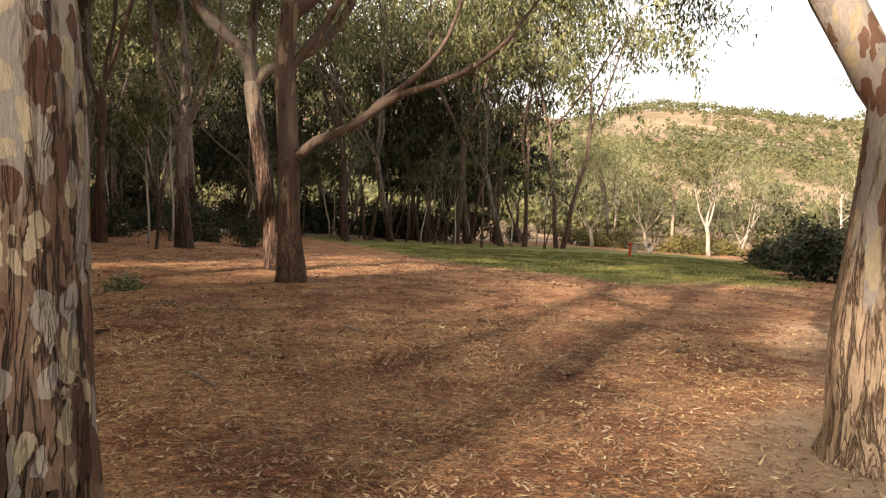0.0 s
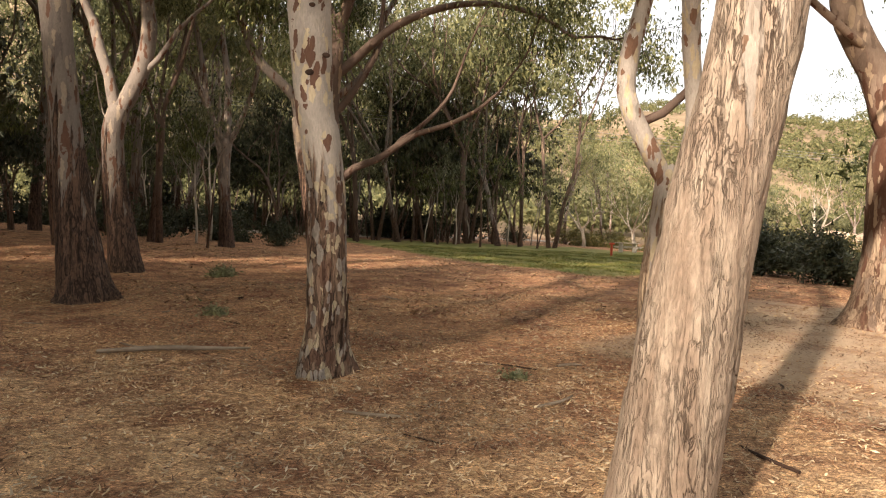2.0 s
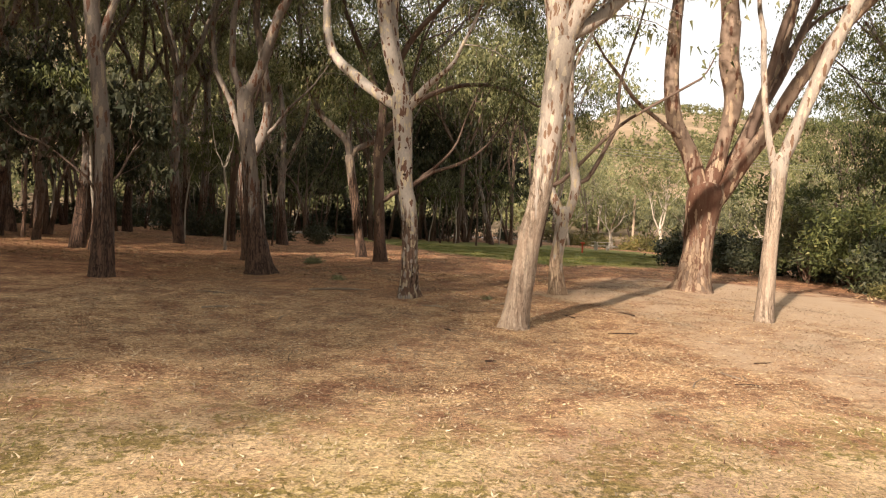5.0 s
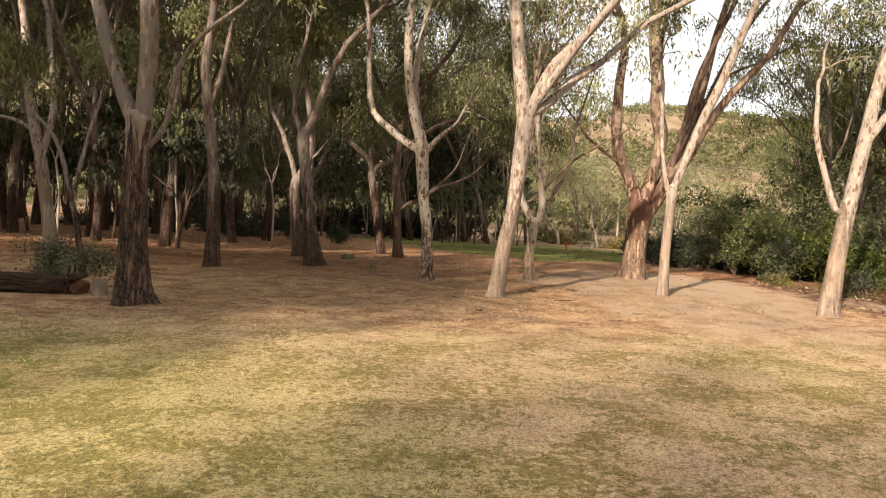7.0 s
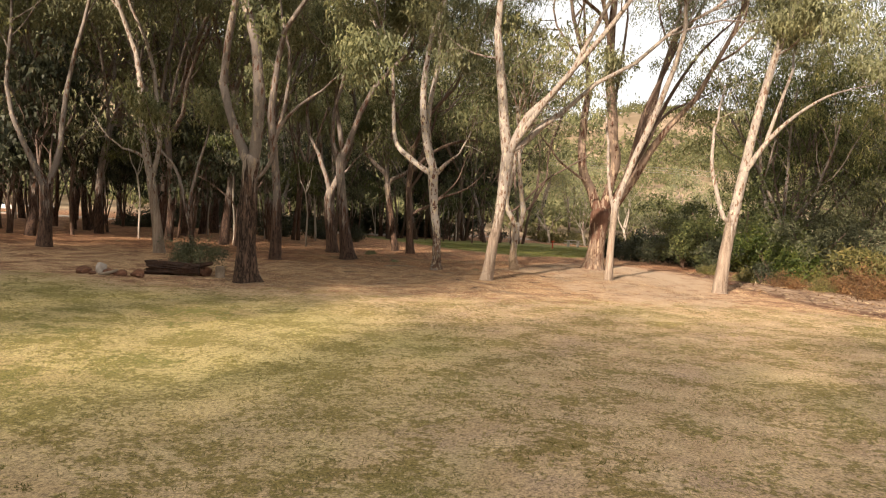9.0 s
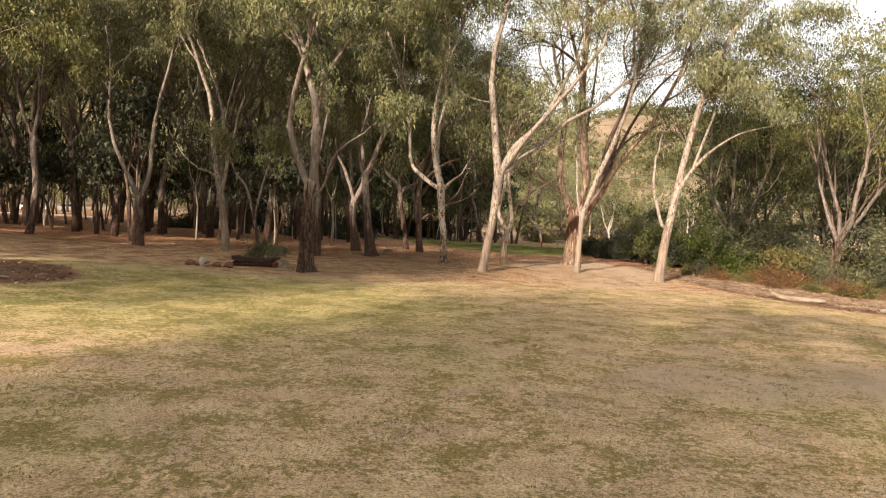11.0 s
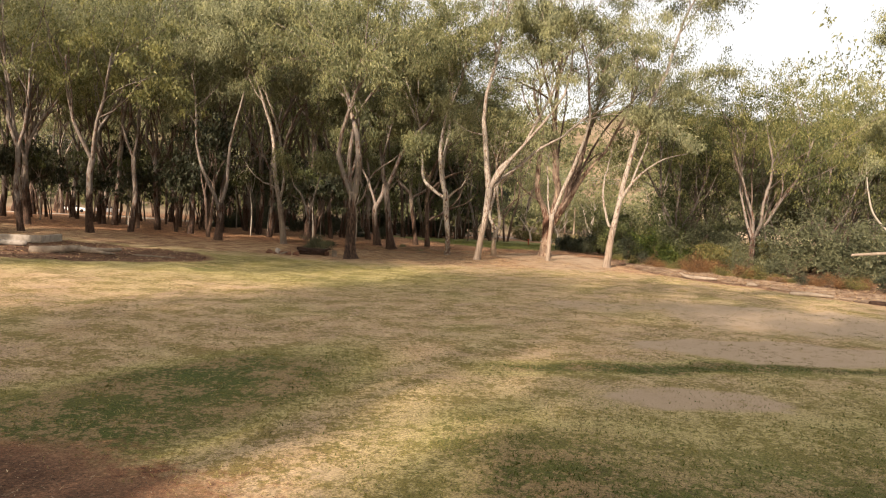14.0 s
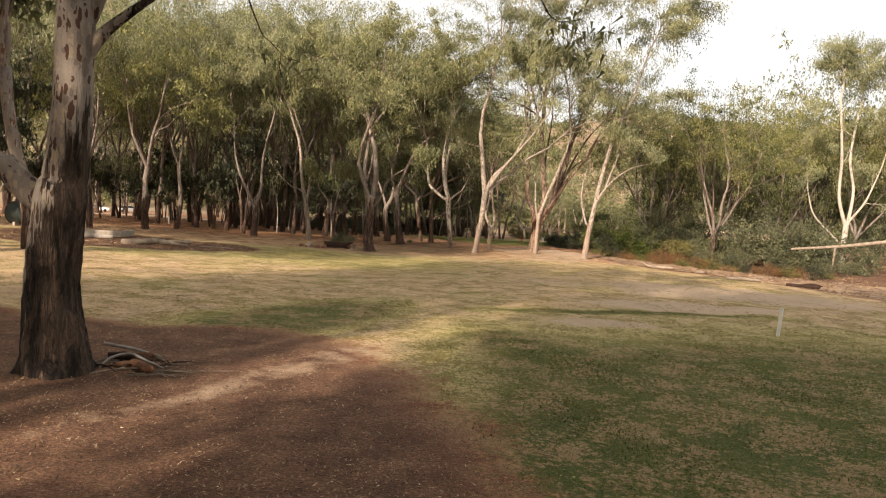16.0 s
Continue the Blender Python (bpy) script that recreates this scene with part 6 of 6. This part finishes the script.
# larger pieces: two bleached branches, a dark one under them, long sticks
for k, (x, y, run, radii, mat, words) in enumerate([
        (-9.1, -46.9, [(-0.15, 0.1, 0.36), (0.2, 0.25, 0.27), (0.5, 0.38, 0.17), (0.85, 0.45, 0.06)], [0.03, 0.034, 0.028, 0.014], BLEACHED, "bleached branch leaning on the foot of the old gum tree"),
        (-9.0, -47.1, [(-0.05, -0.25, 0.02), (0.02, 0.0, 0.15), (0.3, 0.2, 0.2), (0.65, 0.05, 0.13), (1.1, -0.15, 0.03)], [0.018, 0.026, 0.028, 0.024, 0.012], BLEACHED, "bleached crooked branch on a heap of dead wood"),
        (-8.9, -46.8, [(-0.3, 0.15, 0.1), (0.0, 0.1, 0.12), (0.35, 0.05, 0.1), (0.6, 0.0, 0.06)], [0.06, 0.075, 0.06, 0.03], DARKWOOD, "dark rotten branch under a heap of dead wood"),
        (-7.9, -47.4, [(-0.4, 0.0, 0.03), (0.1, 0.06, 0.045), (0.6, 0.03, 0.03)], [0.014, 0.014, 0.008], DEADWOOD, "long thin stick beside a heap of dead wood"),
        (-7.2, -47.2, [(-0.5, -0.1, 0.02), (0.0, 0.05, 0.035), (0.6, 0.25, 0.02)], [0.01, 0.011, 0.006], DEADWOOD, "long thin stick beside a heap of dead wood")]):
    log("fallen_branch", x, y, run, radii, mat, 480 + k, words, 0, (), "branches by the old tree")
for x, y, a, r, l in ((-8.28, -47.36, -42, 0.085, 0.33), (-8.55, -46.5, 15, 0.085, 0.12), (-8.6, -47.2, 30, 0.06, 0.2)):
    log("firewood", x, y, [(-l, 0, r), (-l * 0.92, 0, r + 0.012), (l * 0.3, 0.012, r + 0.012), (l * 0.95, 0.01, r + 0.01), (l, 0.01, r)], [r * 0.7, r, r * 1.02, r * 0.92, r * 0.66], CUTWOOD, int(478 + abs(a)), "short orange-brown firewood block beside the old gum tree", a, (), "firewood blocks")

# sticks and bark strips in the litter
rng_s = np.random.default_rng(77)
for i in range(46):
    x, y = rng_s.uniform(-6.5, 6), rng_s.uniform(-6, 9)
    l, r = rng_s.uniform(0.15, 0.75), rng_s.uniform(0.006, 0.016)
    if zone_dirt(x, y) < 0.6 and abs(x + 1.3) + abs(y - 2.3) > 0.8:
        z = float(lump(x, y))
        log("stick", x, y, [(-l / 2, 0, z + r), (0, rng_s.uniform(-0.06, 0.06), z + r * 1.5), (l / 2, 0, z + r)], [r, r, r * 0.6], DEADWOOD if i % 3 else DARKWOOD, 500 + i, "thin fallen stick in the leaf litter", rng_s.uniform(0, 180), (), "sticks")
log("fallen_branch", -2.9, 2.6, [(-0.8, -0.12, 0.03), (-0.2, 0.02, 0.05), (0.25, 0.03, 0.05), (0.7, 0.16, 0.03)], [0.022, 0.028, 0.022, 0.01], DEADWOOD, 560, "grey fallen branch lying in the leaf litter", 8)


def post(name, x, y, h, r, mat, label, tilt=0.0, extra=None):
    ob = thing(name, x, y, gz(x, y), label, "post")
    bm = bmesh.new()
    bmesh.ops.create_cone(bm, cap_ends=True, segments=10, radius1=r, radius2=r * 0.95, depth=h + 0.1, matrix=pose(0, 0, 0, 0, tilt, 0) @ Matrix.Translation((0, 0, h / 2 - 0.05)))
    bmesh.ops.bevel(bm, geom=[e for e in bm.edges if e.is_boundary is False and abs(e.verts[0].co.z - e.verts[1].co.z) < 0.01], offset=r * 0.15, segments=1, affect="EDGES")
    part("shaft", bm, mat, ob)
    return ob


post("marker_post", 7.8, -39.4, 0.86, 0.052, POSTWHITE, "weathered white marker post in the grass", 5)
red = post("marker_post", 9.85, 35.6, 0.78, 0.07, REDPAINT, "red marker post on the far lawn")
bm = bmesh.new()
bmesh.ops.create_cube(bm, size=1.0, matrix=Matrix.Translation((0, 0, 0.72)) @ Matrix.Diagonal((0.3, 0.16, 0.1, 1)))
bmesh.ops.bevel(bm, geom=list(bm.edges), offset=0.02, segments=1, affect="EDGES")
part("head", bm, REDPAINT, red)
pole = post("power_pole", 21.4, 63.4, 6.3, 0.14, POLEWOOD, "weathered timber power pole beyond the lawn")
bm = bmesh.new()
bmesh.ops.create_cube(bm, size=1.0, matrix=Matrix.Translation((0, 0, 5.9)) @ Matrix.Diagonal((0.9, 0.1, 0.1, 1)))
part("crossarm", bm, POLEWOOD, pole)

for k, (dz, dy) in enumerate(((0.0, 0.0), (0.35, 0.3), (0.75, 0.6))):
    pts = [(-75 + 12 * i, 26 + 4.8 * i + dy, 10.0 + dz + 0.012 * (i - 6) ** 2) for i in range(13)]
    me = joined("power_line", [tube(pts, [0.014] * 13, 5)])
    tagged(part("power_line", me, WIRE), "sagging overhead power line above the trees", "power line", "power lines")


def bench(x, y, turn, label, name="picnic_bench"):
    ob = thing(name, x, y, gz(x, y), label, "bench", "picnic furniture", turn)

    def beam(nm, c, s, mat):
        bm = bmesh.new()
        bmesh.ops.create_cube(bm, size=1.0, matrix=Matrix.Translation(c) @ Matrix.Diagonal((*s, 1)))
        bmesh.ops.bevel(bm, geom=list(bm.edges), offset=0.008, segments=1, affect="EDGES")
        part(nm, bm, mat, ob)

    for i in range(3):
        beam("seat_board", (0, -0.15 + 0.15 * i, 0.45), (1.9, 0.13, 0.045), TIMBER)
    for i in range(2):
        beam("back_board", (0, 0.27, 0.62 + 0.17 * i), (1.9, 0.04, 0.14), TIMBER)
    for sx in (-0.75, 0.75):
        beam("leg", (sx, -0.12, 0.21), (0.08, 0.08, 0.44), CONCRETE)
        beam("leg", (sx, 0.22, 0.42), (0.08, 0.08, 0.86), CONCRETE)


def picnic_table(x, y, turn, label):
    ob = thing("picnic_table", x, y, gz(x, y), label, "table", "picnic furniture", turn)

    def beam(nm, c, s, mat):
        bm = bmesh.new()
        bmesh.ops.create_cube(bm, size=1.0, matrix=Matrix.Translation(c) @ Matrix.Diagonal((*s, 1)))
        bmesh.ops.bevel(bm, geom=list(bm.edges), offset=0.008, segments=1, affect="EDGES")
        part(nm, bm, mat, ob)

    for i in range(5):
        beam("top_board", (0, -0.32 + 0.16 * i, 0.75), (1.9, 0.145, 0.045), TIMBER)
    for sy in (-0.75, 0.75):
        for i in range(2):
            beam("seat_board", (0, sy - 0.07 + 0.15 * i, 0.45), (1.9, 0.135, 0.045), TIMBER)
    for sx in (-0.65, 0.65):
        beam("trestle", (sx, 0, 0.36), (0.09, 0.5, 0.72), CONCRETE)
        beam("crossbeam", (sx, 0, 0.39), (0.08, 1.7, 0.08), CONCRETE)


bench(-26.5, 44.0, 15, "grey timber bench beside the gravel road")
picnic_table(14.6, 49.5, 20, "pale timber picnic table beyond the lawn")


# ---- pale earth cutting beyond the shrub border ----
def cut_bank(run, high):
    """A worn, rain-cut bank of pale earth, set into the rise behind it."""
    pts = spline([(x, y, 0, 0) for x, y in run], 0.9)[:, :2]
    t = np.gradient(pts, axis=0)
    t /= np.linalg.norm(t, axis=1)[:, None]
    back = np.stack([-t[:, 1], t[:, 0]], -1)
    n = len(pts)
    taper = np.sin(np.linspace(0.12, math.pi - 0.12, n)) ** 0.5
    rows = []
    for k, (f, h) in enumerate(((-0.6, -0.12), (0.0, 0.05), (0.25, 0.3), (0.5, 0.55), (0.7, 0.8), (1.1, 0.97), (2.2, 1.05), (4.5, 0.7), (8.0, -0.15))):
        wear = np.array([noise.noise(Vector((q[0] * 0.5, q[1] * 0.5, k * 0.7))) for q in pts])
        gully = np.array([abs(noise.noise(Vector((q[0] * 1.3, q[1] * 1.3, 4.0)))) for q in pts])
        q = pts + back * (f + 0.5 * wear + 0.5 * gully)[:, None]
        rows.append(np.stack([q[:, 0], q[:, 1], ground_z(q[:, 0], q[:, 1]) + high * taper * h * (1 + 0.25 * wear)], -1))
    m = len(rows)
    V = np.stack(rows, 1).reshape(-1, 3)
    i, j = np.meshgrid(np.arange(n - 1), np.arange(m - 1), indexing="ij")
    F = np.stack([i * m + j, (i + 1) * m + j, (i + 1) * m + j + 1, i * m + j + 1], -1).reshape(-1, 4)
    me = mesh_np("earth_bank", V, F, True)
    me.materials.append(PALE_EARTH)
    tagged(new("earth_bank", me), "pale worn earth cutting beside the track", "bank", kind="structure")


cut_bank([(34, 66), (46, 69), (56, 73), (68, 80), (84, 86)], 3.4)


# ---- cars parked behind the grove ----
CARPAINT_SILVER = plain("silver_car_paint", (0.42, 0.43, 0.44), (0.48, 0.49, 0.50), 2, 0.35, 0.4, 0.0)
CARPAINT_WHITE = plain("white_car_paint", (0.74, 0.74, 0.73), (0.80, 0.80, 0.79), 2, 0.35, 0.0, 0.0)
CARGLASS = plain("dark_car_glass", (0.012, 0.014, 0.016), (0.02, 0.022, 0.025), 2, 0.08, 0.0, 0.0)
TYRE = plain("tyre_rubber", (0.015, 0.015, 0.015), (0.03, 0.03, 0.03), 8, 0.9)
RIM = plain("alloy_rim", (0.35, 0.35, 0.36), (0.45, 0.45, 0.46), 8, 0.35, 0.8)
TAILRED = plain("red_tail_lamp", (0.35, 0.02, 0.015), (0.45, 0.03, 0.02), 8, 0.3)


def loft(profile, half, bulge):
    """A side outline drawn across the car's width, pinched towards both sides."""
    rows = []
    for f, k in ((-1.0, 0.90), (-0.94, 0.97), (-0.6, 1.0), (0.6, 1.0), (0.94, 0.97), (1.0, 0.90)):
        cz = sum(q[1] for q in profile) / len(profile)
        rows.append([(q[0] * (1 - bulge * (1 - k)), half * f * (1 - bulge * max(0.0, q[1] - 0.75)), cz + (q[1] - cz) * k) for q in profile])
    n = len(profile)
    bm = bmesh.new()
    vs = [[bm.verts.new(p) for p in row] for row in rows]
    for a, b in zip(vs, vs[1:]):
        for q in range(n):
            bm.faces.new((a[q], a[(q + 1) % n], b[(q + 1) % n], b[q]))
    bm.faces.new(vs[0][::-1])
    bm.faces.new(vs[-1])
    bmesh.ops.recalc_face_normals(bm, faces=bm.faces[:])
    return bm


def parked_car(x, y, turn, paint, label):
    ob = thing("car", x, y, gz(x, y), label, "car", "parked cars", turn)
    part("body", loft([(-2.1, 0.35), (-2.15, 0.62), (-2.08, 0.9), (-1.2, 0.96), (1.0, 0.93), (1.95, 0.8), (2.12, 0.6), (2.08, 0.32), (1.7, 0.24), (-1.7, 0.24)], 0.86, 0.3), paint, ob)
    part("windows", loft([(-1.75, 0.93), (-1.35, 1.38), (0.25, 1.40), (1.0, 0.92)], 0.76, 0.25), CARGLASS, ob, "dark tinted glass")
    part("roof", loft([(-1.42, 1.36), (-1.2, 1.45), (0.1, 1.46), (0.32, 1.37)], 0.70, 0.3), paint, ob)
    for px in (-1.3, 1.3):
        for sy in (-1, 1):
            wheel = part("wheel", joined("wheel", [tube([(px, sy * 0.64, 0.31), (px, sy * 0.66, 0.31), (px, sy * 0.84, 0.31), (px, sy * 0.86, 0.31)], [0.27, 0.31, 0.31, 0.27], 20, cap=True)]), TYRE, ob)
            part("rim", joined("rim", [tube([(px, sy * 0.80, 0.31), (px, sy * 0.865, 0.31), (px, sy * 0.87, 0.31)], [0.2, 0.2, 0.12], 16, cap=True)]), RIM, wheel)
    for sy in (-0.62, 0.62):
        for px, mat, name in ((-2.13, TAILRED, "tail_lamp"), (2.06, RIM, "headlight")):
            bm = bmesh.new()
            bmesh.ops.create_cube(bm, size=1.0, matrix=Matrix.Translation((px, sy, 0.7)) @ Matrix.Diagonal((0.08, 0.3, 0.14, 1)))
            bmesh.ops.bevel(bm, geom=list(bm.edges), offset=0.015, segments=1, affect="EDGES")
            part(name, bm, mat, ob)
    return ob


parked_car(-64.5, 79.0, 28, CARPAINT_SILVER, "silver car parked on open ground behind the grove")
parked_car(-69.5, 76.0, 28, CARPAINT_WHITE, "white car parked on open ground behind the grove")


# ---- gravel road behind the grove ----
def road(name, run, wide, label):
    pts = spline([(x, y, 0, 0) for x, y in run], 2.0)[:, :2]
    t = np.gradient(pts, axis=0)
    t /= np.linalg.norm(t, axis=1)[:, None]
    nrm = np.stack([-t[:, 1], t[:, 0]], -1)
    rows = []
    for f in (-0.5, -0.46, 0.0, 0.46, 0.5):
        q = pts + nrm * wide * f
        rows.append(np.stack([q[:, 0], q[:, 1], ground_z(q[:, 0], q[:, 1]) + lump(q[:, 0], q[:, 1]) * 0.3 + (0.09 if abs(f) < 0.48 else -0.1)], -1))
    V = np.stack(rows, 1).reshape(-1, 3)
    n = len(pts)
    i, j = np.meshgrid(np.arange(n - 1), np.arange(4), indexing="ij")
    F = np.stack([i * 5 + j, i * 5 + j + 1, (i + 1) * 5 + j + 1, (i + 1) * 5 + j], -1).reshape(-1, 4)
    me = mesh_np(name, V, F[:, ::-1], True)
    me.materials.append(ASPHALT)
    tagged(new(name, me), label, "road", kind="structure")


road("road", [(-95, 20), (-60, 34), (-38, 44), (-20, 50), (-5, 70), (2, 82), (14, 80), (40, 74), (80, 78)], 4.5, "pale gravel road behind the grove")
